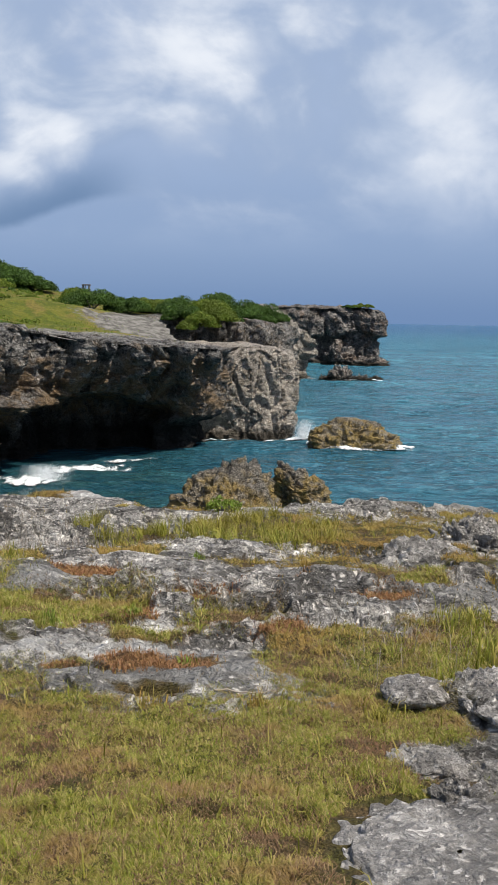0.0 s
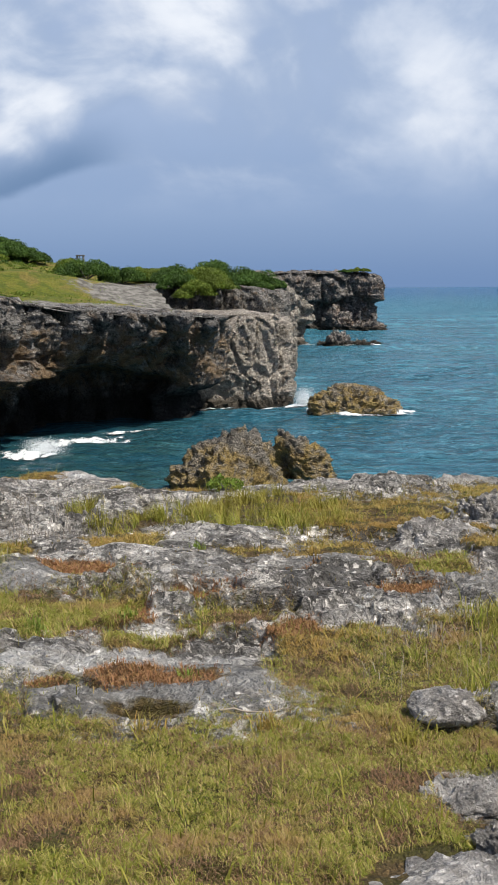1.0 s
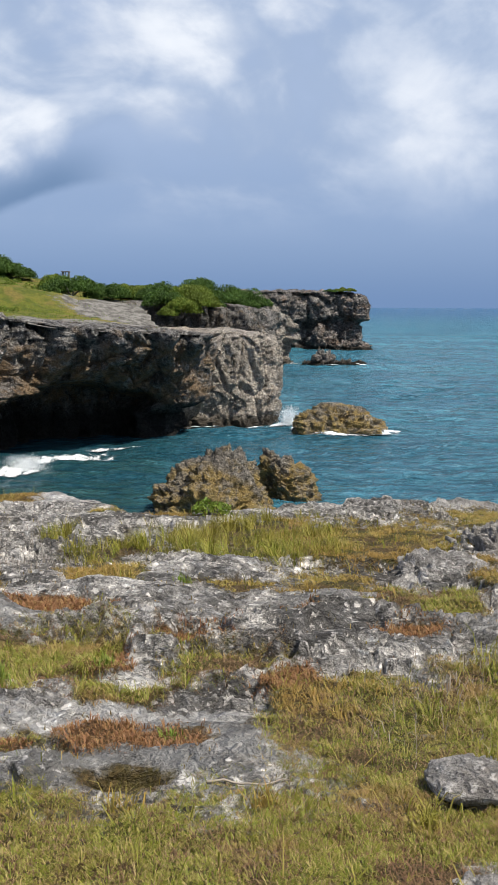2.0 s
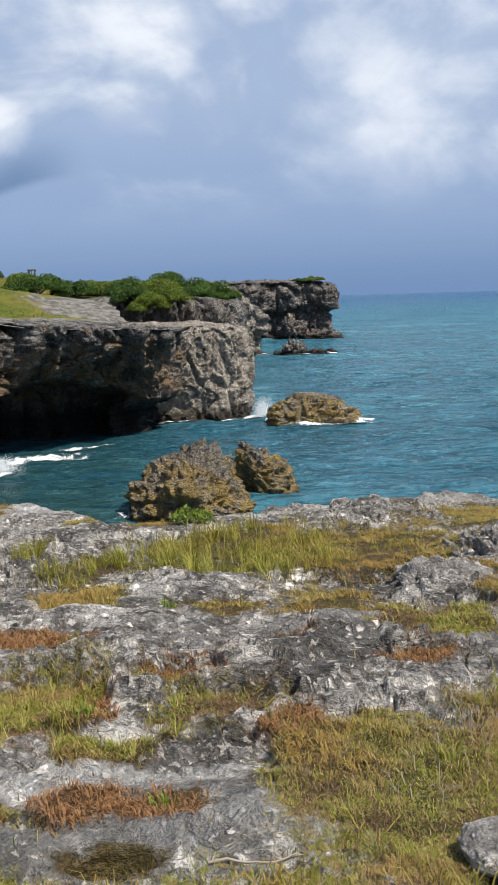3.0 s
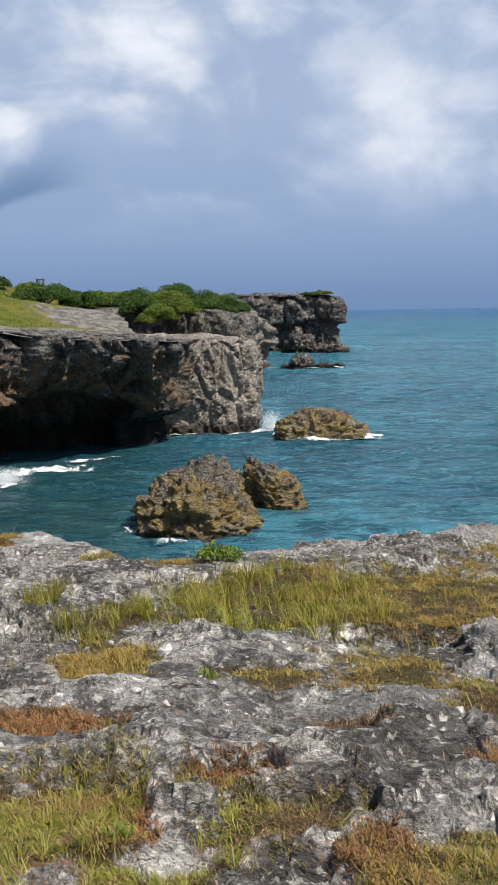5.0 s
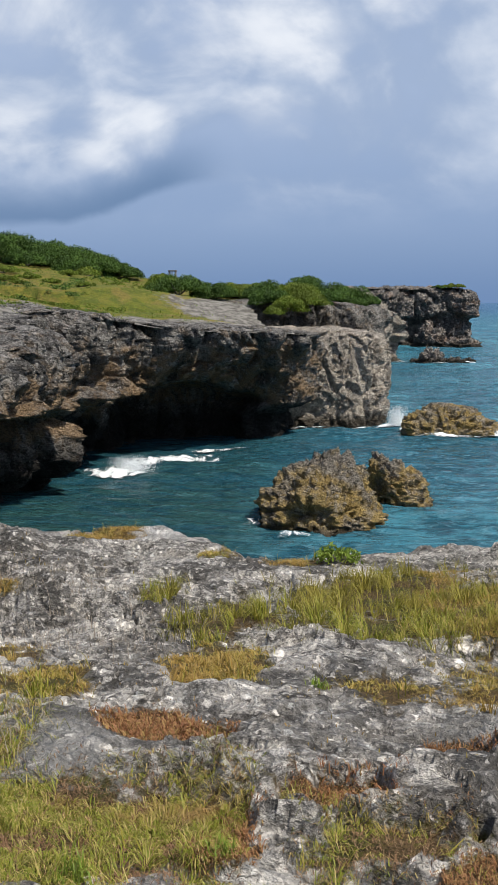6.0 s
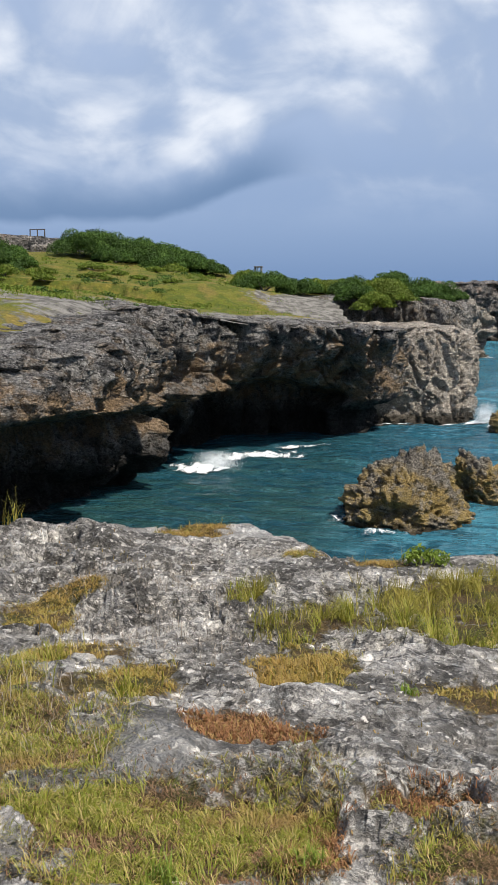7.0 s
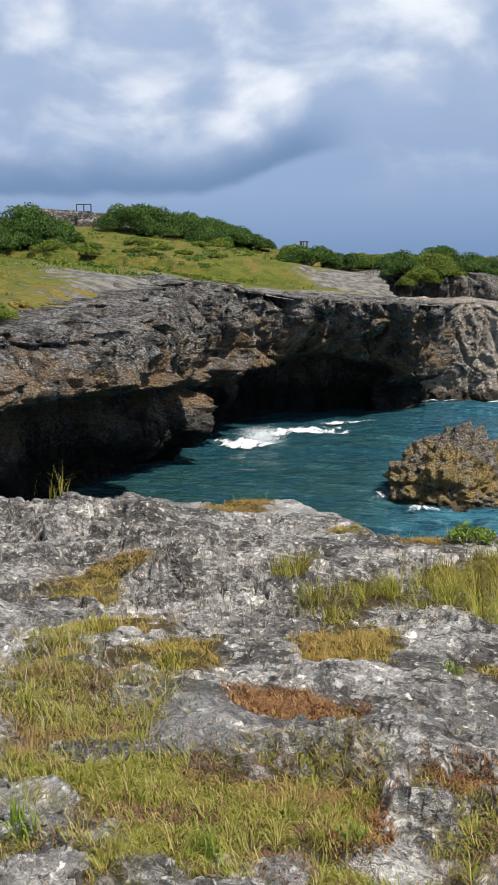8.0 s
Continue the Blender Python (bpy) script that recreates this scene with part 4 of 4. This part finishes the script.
# ---- plants ----
def blade_mesh(name, xy, z, length, width, bend, mat, label, category, seed, tufts=0.0, lie=0.12):
    """Grass: each blade a bent, tapered strip."""
    r = np.random.default_rng(seed)
    k = len(xy)
    turn = r.uniform(0, 2 * np.pi, k)
    if tufts:
        # blades lean out of the tuft that they belong to, and its size sets their length
        cell = np.floor(xy / tufts + 0.25 * np.sin(xy[:, ::-1] * 9 / tufts)).astype(np.int64)
        hs = [_hash(cell[:, 0], cell[:, 1], cell[:, 0] * 0, seed + i) / 4294967296.0 for i in range(3)]
        heart = (cell + 0.5) * tufts + (np.column_stack(hs[:2]) - 0.5) * tufts * 0.6
        xy = heart + (xy - heart) * 0.62
        turn = np.arctan2(xy[:, 1] - heart[:, 1], xy[:, 0] - heart[:, 0]) + r.normal(0, 0.7, k)
        length = length * (0.55 + 0.8 * hs[2])
    ln = length * r.uniform(0.5, 1.25, k)
    tilt = np.minimum(np.abs(r.normal(0, bend, k)) + lie, 1.9)
    out = np.column_stack([np.cos(turn), np.sin(turn)])
    side = np.column_stack([-out[:, 1], out[:, 0]]) * (width * r.uniform(0.6, 1.3, k) / 2)[:, None]
    base = np.column_stack([xy, z - 0.005])
    v = np.zeros((k, 5, 3))
    mid_h, mid_d = ln * 0.55 * np.cos(tilt * 0.6), ln * 0.55 * np.sin(tilt * 0.6)
    tip_h, tip_d = mid_h + ln * 0.45 * np.cos(tilt * 1.7), mid_d + ln * 0.45 * np.sin(tilt * 1.7)
    for i, (h, d, sgn) in enumerate(((0, 0, -1), (0, 0, 1), (mid_h, mid_d, -0.8), (mid_h, mid_d, 0.8), (tip_h, tip_d, 0))):
        v[:, i, :2] = base[:, :2] + out * np.reshape(d * np.ones(k), (-1, 1)) + sgn * side
        v[:, i, 2] = base[:, 2] + h
    f = np.array([(0, 1, 2), (1, 3, 2), (2, 3, 4)])
    faces = (np.arange(k)[:, None, None] * 5 + f).reshape(-1, 3)
    ob = sheet(name, v.reshape(-1, 3), faces, mat, False)
    return tagged(ob, label, category, kind="stuff")


def scatter(patches, per_m2, seed, low=0.42, clump=0.0, avoid=()):
    """Random places inside ragged patches."""
    r = np.random.default_rng(seed)
    rows = []
    for x, y, rx, ry in patches:
        k = int(4 * rx * ry * 1.7 * per_m2)
        rows.append(np.column_stack([r.uniform(x - 1.3 * rx, x + 1.3 * rx, k), r.uniform(y - 1.3 * ry, y + 1.3 * ry, k)]) if k else np.zeros((0, 2)))
    xy = np.vstack(rows)
    c = cover(xy, patches)
    p = np.column_stack([xy, np.zeros(len(xy))])
    keep = c + 0.10 * r.normal(0, 1, len(xy)) > low
    if clump:
        keep &= vnoise(p, 5.0, seed + 5) + 0.6 * vnoise(p, 13.0, seed + 6) > r.normal(clump - 0.5, 0.35, len(xy))
    keep &= xy[:, 1] < shore(xy[:, 0]) - 0.3
    for x, y, rx, ry in avoid:
        keep &= np.hypot((xy[:, 0] - x) / rx, (xy[:, 1] - y) / ry) > 0.9
    return xy[keep]


ROCKS = [(0.52, 3.20, 0.34, 0.42), (0.70, 4.53, 0.13, 0.14), (1.05, 4.45, 0.20, 0.34), (0.66, 3.89, 0.12, 0.14), (-1.48, 5.25, 0.16, 0.10), (-1.70, 5.58, 0.17, 0.14)]


def grow(name, xy, length, width, bend, mat, label, seed, category="grass", lie=0.12, tufts=0.0):
    """Only where the walk can see the ground."""
    x, y = xy.T
    ragged = 0.35 * np.random.default_rng(seed + 900).random(len(x)) ** 2
    xy = xy[(y > 2.75 - ragged) & (x < 0.30 * y + 0.2) & (x > np.minimum(-0.30 * y - 0.1, 1.0 - 0.47 * y) - ragged)]
    return blade_mesh(name, xy, ground_height(xy)[0], length, width, bend, mat, label, category, seed, tufts, lie)


near_lawn = [(x, y, rx, ry) for x, y, rx, ry in LAWN if y < 5.1]
far_lawn = [(x, y, rx, ry) for x, y, rx, ry in LAWN if y >= 5.1]
grow("lawn_grass", scatter(near_lawn, 27000, 1, 0.45, clump=0.05, avoid=ROCKS), 0.046, 0.0021, 0.8, mat_lawn, "short wiry green and straw-coloured lawn grass", 1, lie=1.05, tufts=0.045)
grow("lawn_grass", scatter(far_lawn, 21000, 2, 0.46, clump=0.35, avoid=ROCKS), 0.066, 0.0030, 0.7, mat_lawn, "green and yellow grass growing in rock hollows", 2, lie=0.9, tufts=0.075)
grow("straw", scatter(near_lawn, 11000, 3, 0.45, clump=0.15, avoid=ROCKS), 0.045, 0.0022, 1.5, mat_litter, "dry straw lying among short grass", 3, lie=0.9)
grow("straw", scatter(far_lawn, 10500, 13, 0.38, avoid=ROCKS), 0.042, 0.0032, 1.5, mat_litter, "brown and straw-coloured litter under the grass", 13, lie=0.9)
grow("dry_grass", scatter(DRY, 10000, 4, 0.46, clump=0.45), 0.058, 0.0036, 0.8, mat_dry, "orange and olive dry grass between the rocks", 4, lie=0.8, tufts=0.08)
grow("tall_grass", scatter(TALL, 5600, 5, 0.42, clump=0.65), 0.14, 0.0044, 0.7, mat_tall, "tall olive grass swaying near the cliff edge", 5, lie=0.4, tufts=0.16)
grow("coarse_grass", scatter(LAWN + DRY, 170, 6, 0.42, clump=0.7, avoid=ROCKS), 0.11, 0.0048, 0.8, mat_tall, "coarse taller tufts standing over the turf", 6, lie=0.3, tufts=0.10)
grow("long_grass", scatter([(-1.80, 6.15, 0.40, 0.48), (-1.35, 5.55, 0.34, 0.20), (-2.2, 7.2, 0.25, 0.3)], 3600, 10, 0.42, clump=0.5), 0.115, 0.0026, 0.5, mat_lawn, "long yellow-green grass laid over by the wind", 10, lie=0.85, tufts=0.17)
grow("rusty_succulent", scatter(RUST, 26000, 7, 0.40, clump=0.1), 0.036, 0.0045, 0.9, mat_rust, "rust-red succulent mats in rock hollows", 7, "succulent", lie=0.4, tufts=0.035)
r = np.random.default_rng(77)
xy = np.column_stack([r.uniform(-3.2, 3.2, 62000), r.uniform(-2.0, 2.8, 62000)])
xy = xy[(soil_cover(xy)[0] > 0.5) & (np.hypot(xy[:, 0] / 3.2, (xy[:, 1] - 0.8) / 2.8) < r.uniform(0.55, 1.1, len(xy)))]
blade_mesh("lawn_grass", xy, ground_height(xy)[0], 0.06, 0.006, 0.6, mat_lawn, "short worn green grass on the soil", "grass", 78, lie=0.6)
SPRIGS = [(-2.3, 9.9, 0.6, 0.8), (-3.2, 10.5, 0.8, 1.2), (0.5, 6.1, 0.8, 0.5), (-0.8, 7.2, 0.8, 0.6), (1.6, 6.3, 0.6, 0.6), (-0.5, 4.9, 0.5, 0.4), (2.0, 9.5, 0.8, 0.9)]
grow("sprigs", scatter(SPRIGS, 260, 8, 0.42, clump=0.9), 0.035, 0.005, 0.9, mat_dry, "small dry sprigs rooted in rock cracks", 8)
grow("bent_straw", scatter([(-1.62, 8.4, 0.5, 0.6), (-1.9, 6.4, 0.4, 0.5), (0.9, 5.2, 0.4, 0.5), (-2.1, 9.3, 0.6, 0.5)], 350, 9, 0.40), 0.12, 0.0032, 1.25, mat_twig, "grey-brown dead stalks bent over the ground", 9)


def leaf_cloud(centres, radii, count, size, seed, flat=0.8):
    """Leaves as folded lozenges, scattered over and in clumps."""
    r = np.random.default_rng(seed)
    which = r.choice(len(centres), count, p=radii**2 / (radii**2).sum())
    d = r.normal(0, 1, (count, 3))
    d /= np.linalg.norm(d, axis=1)[:, None]
    d[:, 2] = np.abs(d[:, 2]) * 1.1 - 0.35
    rad = radii[which] * r.uniform(0.72, 1.08, count) * (1 + 0.18 * vnoise(d * 2.0 + which[:, None] * 3.1, 1.5, seed))
    c = centres[which] + d * rad[:, None] * (1, 1, flat)
    n1 = r.normal(0, 1, (count, 3)) * 0.7 + d
    n1 /= np.linalg.norm(n1, axis=1)[:, None]
    a = np.cross(n1, r.normal(0, 1, (count, 3)))
    a /= np.linalg.norm(a, axis=1)[:, None]
    b = np.cross(n1, a)
    s = size * r.uniform(0.6, 1.4, count)[:, None]
    v = np.stack([c - a * s, c - b * s * 0.45 + n1 * s * 0.12, c + a * s, c + b * s * 0.45 + n1 * s * 0.12], 1)
    f = np.arange(count)[:, None] * 4 + np.arange(4)
    return v.reshape(-1, 3), f


def bush(x, y, width, height, label, seed, mat=mat_bush, leaves=9000, leaf=0.10, z=None, depth=None):
    """A wind-clipped shrub: short forked stems under a crown of leaf clumps."""
    r = np.random.default_rng(seed)
    root = tagged(new("bush"), label, "bush", "bushes on the headland")
    root.location = (x, y, (head_z(x, y) if z is None else z) - 0.05)
    depth = depth or width * 0.8
    k = 22
    th = r.uniform(0, 2 * np.pi, k)
    q = np.sqrt(r.uniform(0, 1, k))
    c = np.column_stack([0.44 * width * q * np.cos(th), 0.44 * depth * q * np.sin(th), height * (0.16 + 0.44 * (1 - q**2) * r.uniform(0.6, 1.1, k))])
    rad = r.uniform(0.20, 0.40, k) * min(width * 0.75, height * 1.2)
    v, f = leaf_cloud(c, rad, leaves, leaf, seed)
    v[:, 2] = np.maximum(v[:, 2], 0.02)
    crown = sheet("crown", v, f, mat, False)
    crown.parent = root
    bm = bmesh.new()
    for i in range(6):
        tip = Vector(c[i]) * 0.9
        for j in range(3):
            a, b = tip * (j / 3), tip * ((j + 1) / 3)
            w = 0.08 * (1 - 0.28 * j)
            axis = (b - a)
            m = Matrix.Translation((a + b) / 2) @ axis.to_track_quat("Z", "Y").to_matrix().to_4x4()
            bmesh.ops.create_cone(bm, segments=6, radius1=w, radius2=w * 0.75, depth=axis.length * 1.05, matrix=m)
    part("stem", bm, mat_wood, root)
    return root


BUSHES = [
    (-15.6, 104, 5.4, 3.0), (-12.4, 106, 4.2, 2.3), (-17.6, 107, 3.6, 2.2), (-6.8, 106, 5.0, 3.1), (-4.0, 103, 4.4, 3.2), (-9.0, 109, 4.0, 2.2), (-1.6, 112, 5.4, 3.4),
    (0.8, 115, 5.0, 3.0), (-3.4, 109, 4.4, 2.9), (2.8, 118, 3.4, 2.0), (-11.0, 110, 3.6, 1.9), (-0.6, 107.5, 3.4, 1.8), (1.8, 110, 3.2, 1.4), (-2.2, 104.5, 2.6, 1.5), (-4.6, 99.6, 3.4, 2.4), (-2.6, 101.2, 3.2, 2.0), (-6.4, 101.5, 3.6, 2.2), (29.5, 272, 7.0, 1.6), (25.5, 271, 4.0, 1.1),
]
for i, (x, y, w, h) in enumerate(BUSHES):
    bush(x, y, w, h, "dense dark green coastal bush on the cliff top" if i not in (4, 5, 14, 15) else "bright green coastal bush over the rocks", 400 + i, mat_bush if i not in (2, 4, 5, 10, 14, 15, 17) else mat_scrub)
HILL = [
    (-38.2, 117, 5.8, 4.2), (-36.0, 118, 6.0, 3.9), (-33, 119, 6.0, 3.8), (-30, 120, 5.8, 3.8), (-27.2, 121, 5.2, 3.0), (-25, 122, 4.2, 2.2), (-47, 96, 7.4, 5.8), (-43, 99, 6.4, 5.2), (-41, 97, 5.0, 3.6), (-44, 94, 5.0, 3.2),
    (-39.8, 101, 3.4, 2.6), (-42.5, 106, 3.8, 3.0), (-51, 102, 7.0, 5.0), (-48, 92, 6.0, 3.2), (-45, 89, 5.0, 2.2), (-34, 115.5, 5, 2.6), (-29, 117, 4.6, 2.4),
]
for i, (x, y, w, h) in enumerate(HILL):
    bush(x, y, w, h, "tall dark green thicket on the hillside", 450 + i, mat_bush, 11000, 0.115)
SCRUB = [(-26.5, 112, 2.6, 1.3), (-33, 104, 3.4, 1.0), (-30, 102, 2.6, 0.8), (-36, 98, 3.6, 1.1), (-27.5, 108, 2.0, 0.9), (-38, 94, 4.0, 1.6), (-41, 91, 4.0, 1.3), (-24, 84, 1.4, 0.4), (-17.0, 66.5, 0.7, 0.35), (-33.5, 92, 2.4, 0.6), (-29, 95, 2.2, 0.5), (-31, 98, 3.0, 0.7), (-35, 95, 2.6, 0.7), (-27, 99, 2.4, 0.6), (-23, 97, 2.0, 0.5), (-39, 96, 3.2, 0.9), (-21.5, 103, 2.0, 0.6), (-25, 90, 1.6, 0.4)]
for i, (x, y, w, h) in enumerate(SCRUB):
    bush(x, y, w, h, "low yellow-green scrub in the grass", 480 + i, mat_scrub, 1500, 0.11)

bush(-20.4, 43.8, 2.6, 1.0, "bright yellow-green grass clump on the cliff rim", 520, mat_scrub, 5000, 0.055, -0.15)
bush(-20.8, 47.6, 1.6, 0.4, "dry tawny clump on the cliff rim", 521, mat_dry, 2500, 0.05, 0.25)


def headland_grass():
    r = np.random.default_rng(77)
    pick = r.choice(len(HEAD_XY), 60000, p=(1 / HEAD_XY[:, 1] ** 1.0) / (1 / HEAD_XY[:, 1] ** 1.0).sum())
    xy = HEAD_XY[pick] + r.normal(0, 0.35, (len(pick), 2))
    z = HEAD_Z[pick]
    p = np.column_stack([xy, 0 * z])
    rim = np.array(RIM)
    gap = np.full(len(xy), 1e9)
    for a, b in zip(rim[:-1], rim[1:]):
        ab = b[:2] - a[:2]
        t = np.clip(((xy - a[:2]) @ ab) / (ab @ ab), 0, 1)
        gap = np.minimum(gap, np.hypot(*(xy - a[:2] - t[:, None] * ab).T))
    keep = (xy[:, 1] > 36) & (xy[:, 1] < 150) & (gap > 4.0 + 3 * vnoise(p, 0.3, 78)) & (vnoise(p, 0.35, 79) + 0.5 * vnoise(p, 1.1, 80) > -0.15)
    blade_mesh("headland_grass", xy[keep], z[keep], 0.22, 0.055, 1.1, mat_scrub, "rough tussocks on the headland slope", "grass", 77)


headland_grass()


def slope_scrub(name, mat, count, leaves, seed, label):
    r = np.random.default_rng(seed)
    x, y = HEAD_XY.T
    ok = np.flatnonzero((y > 66) & (y < 128) & (x < -16 - 0.06 * (y - 60)) & (x > -0.47 * y))
    p = np.column_stack([HEAD_XY[ok], 0 * ok])
    ok = ok[vnoise(p, 0.11, seed) + 0.5 * vnoise(p, 0.4, seed + 1) > 0.15]
    pick = r.choice(ok, count)
    rad = r.uniform(0.18, 0.55, count)
    c = np.column_stack([HEAD_XY[pick] + r.normal(0, 0.5, (count, 2)), HEAD_Z[pick] + 0.02])
    v, f = leaf_cloud(c, rad, leaves, 0.10, seed, 0.7)
    tagged(sheet(name, v, f, mat, False), label, "scrub", kind="stuff")


slope_scrub("low_scrub", mat_scrub, 420, 15000, 91, "low yellow-green scrub over the grassy slope")
slope_scrub("dark_scrub", mat_bush, 200, 8000, 95, "low dark green scrub over the grassy slope")

# a leafy shrub at the brink
shore_shrub = bush(-0.26, 10.75, 0.34, 0.24, "small fresh green shrub at the cliff edge", 499, mat_fresh, 500, 0.022, float(ground_height(np.array([[-0.26, 10.75]]))[0][0]))


def tuft(x, y, length, count, mat, label, seed, bend=0.6, width=0.006):
    """One clump of blades."""
    r = np.random.default_rng(seed)
    xy = np.column_stack([r.normal(x, 0.16 * length + 0.012, count), r.normal(y, 0.16 * length + 0.012, count)])
    ob = blade_mesh("grass_tuft", xy, ground_height(xy)[0], length, width, bend, mat, label, "plant", seed)
    del ob["kind"]
    return tagged(ob, group="single tufts on the platform")


TUFTS = [
    (-0.35, 7.18, 0.07, 40, 0), (0.78, 6.45, 0.06, 60, 0), (-1.18, 8.45, 0.16, 70, 1), (-1.02, 8.2, 0.13, 60, 1), (-1.55, 6.85, 0.12, 70, 1), (-2.05, 7.35, 0.12, 60, 1),
    (-4.45, 12.55, 0.42, 26, 1), (0.52, 4.30, 0.09, 60, 1), (0.86, 4.72, 0.13, 60, 1), (1.15, 5.05, 0.17, 70, 1), (-0.42, 4.42, 0.10, 40, 2), (0.02, 4.45, 0.09, 50, 2),
    (-0.30, 4.98, 0.05, 40, 0), (-0.62, 5.62, 0.07, 50, 0), (-1.05, 5.45, 0.10, 60, 0), (-1.62, 5.42, 0.11, 60, 0), (-2.4, 8.2, 0.10, 50, 2), (0.35, 6.9, 0.07, 40, 2), (1.5, 6.5, 0.10, 50, 2), (-0.75, 7.35, 0.12, 60, 2),
]
for i, (x, y, length, count, kind) in enumerate(TUFTS):
    tuft(x, y, length, count, (mat_fresh, mat_tall, mat_dry)[kind], ("fresh green weed rooted in a rock crack", "olive grass tuft standing among the rocks", "dry straw-coloured tuft between the rocks")[kind], 700 + i)


# ---- stones on the platform ----
land_rock(0.62, 3.12, (0.36, 0.44, 0.09), 61, "flat pale grey limestone slab in the turf", 12, 0.2, flat_top=0.45, lumps=0.22, pits=0.04)
land_rock(0.72, 3.58, (0.10, 0.10, 0.07), 62, "small dark limestone lump beside the slab", 30, 0.2, pits=0.12)
land_rock(0.72, 4.53, (0.15, 0.13, 0.065), 63, "rounded grey limestone rock in the grass", 0, 0.45, pits=0.022, lumps=0.12)
land_rock(1.08, 4.50, (0.22, 0.32, 0.07), 64, "jagged grey limestone rock in dry grass", 20, 0.2, pits=0.07)
land_rock(0.66, 3.89, (0.13, 0.14, 0.04), 65, "low pale limestone rock in the turf", 0, 0.2, pits=0.06)
land_rock(-1.48, 5.22, (0.16, 0.11, 0.08), 66, "angular grey limestone rock in the grass", 10, 0.2, pits=0.06)
land_rock(-1.72, 5.58, (0.20, 0.15, 0.07), 67, "pale flat limestone rock in the grass", -10, 0.2, flat_top=0.5, pits=0.05)
land_rock(1.30, 7.72, (0.34, 0.34, 0.16), 68, "smooth grey limestone hump in dry grass", 15, 0.3, pits=0.06)
land_rock(1.82, 8.55, (0.30, 0.30, 0.16), 69, "dark hollowed limestone rock near the edge", 0, 0.3, pits=0.14)


# ---- hut, fence, scarp on the skyline ----
def box(bm, lo, hi):
    m = Matrix.Translation([(a + b) / 2 for a, b in zip(lo, hi)]) @ Matrix.Diagonal([b - a for a, b in zip(lo, hi)] + [1])
    bmesh.ops.create_cube(bm, size=1, matrix=m)


def lookout(x, y, z):
    root = tagged(new("lookout_post"), "small dark concrete lookout post with window openings", "lookout post")
    root.location = (x, y, z)
    for lo, hi in (((-0.5, -0.5, 0), (-0.36, 0.5, 3.0)), ((0.36, -0.5, 0), (0.5, 0.5, 3.0)), ((-0.36, -0.5, 0), (0.36, -0.4, 2.35)), ((-0.36, 0.4, 0), (0.36, 0.5, 2.35)), ((-0.06, -0.5, 2.35), (0.06, -0.4, 3.0))):
        bm = bmesh.new()
        box(bm, lo, hi)
        bmesh.ops.bevel(bm, geom=bm.edges, offset=0.015, affect="EDGES")
        part("wall", bm, mat_block, root)
    bm = bmesh.new()
    box(bm, (-0.58, -0.58, 3.0), (0.58, 0.58, 3.16))
    bmesh.ops.bevel(bm, geom=bm.edges, offset=0.02, affect="EDGES")
    part("roof", bm, mat_block, root)
    return root


lookout(-23.3, 150, 3.0)


def rail_fence(x, y, z, bays, label):
    root = tagged(new("fence"), label, "fence", "fences on the hill")
    root.location = (x, y, z)
    for i in range(bays + 1):
        bm = bmesh.new()
        bmesh.ops.create_cone(bm, cap_ends=True, segments=8, radius1=0.09, radius2=0.075, depth=1.4, matrix=Matrix.Translation((0.95 * i, 0, 0.4)))
        part("post", bm, mat_wood, root)
    for i in range(bays):
        bm = bmesh.new()
        box(bm, (0.95 * i - 0.05, -0.05, 0.98), (0.95 * i + 1.0, 0.05, 1.10))
        bmesh.ops.bevel(bm, geom=bm.edges, offset=0.02, affect="EDGES")
        part("rail", bm, mat_wood, root)
    return root


SCARP = [(-54, 122, 9.8, 0, 5, 0.3, 0), (-48.5, 124, 9.5, 0.1, 5, 0.3, 0), (-43, 125, 8.9, 0.1, 5, 0.3, 0), (-39, 127, 8.1, 0, 5, 0.3, 0), (-34, 131, 6.6, 0, 5, 0.3, 0)]
make_cliff("cliff_scarp", "low brown earth and rock scarp under the fence", SCARP, mat_far, 160, 60, 0.35, 0.8, 16.0, 240, 0.0)
rail_fence(-48.6, 128, 9.3, 2, "weathered timber rail fence on the hilltop")
rail_fence(-44.8, 129, 8.7, 2, "weathered timber rail fence on the hilltop")

# a dead twig on the slab
curve = bpy.data.curves.new("twig", "CURVE")
curve.dimensions, curve.bevel_depth, curve.bevel_resolution = "3D", 0.005, 2
line = curve.splines.new("POLY")
line.points.add(11)
for i, pt in enumerate(line.points):
    x, y = -0.16 + 0.028 * i, 4.58 + 0.012 * math.sin(i * 0.8) + 0.003 * i
    pt.co = (x, y, float(ground_height(np.array([[x, y]]))[0][0]) + 0.012, 1)
    pt.radius = 1.0 - 0.06 * i
curve.materials.append(mat_twig)
tagged(new("twig", curve), "dry bent twig lying across the slab", "twig")
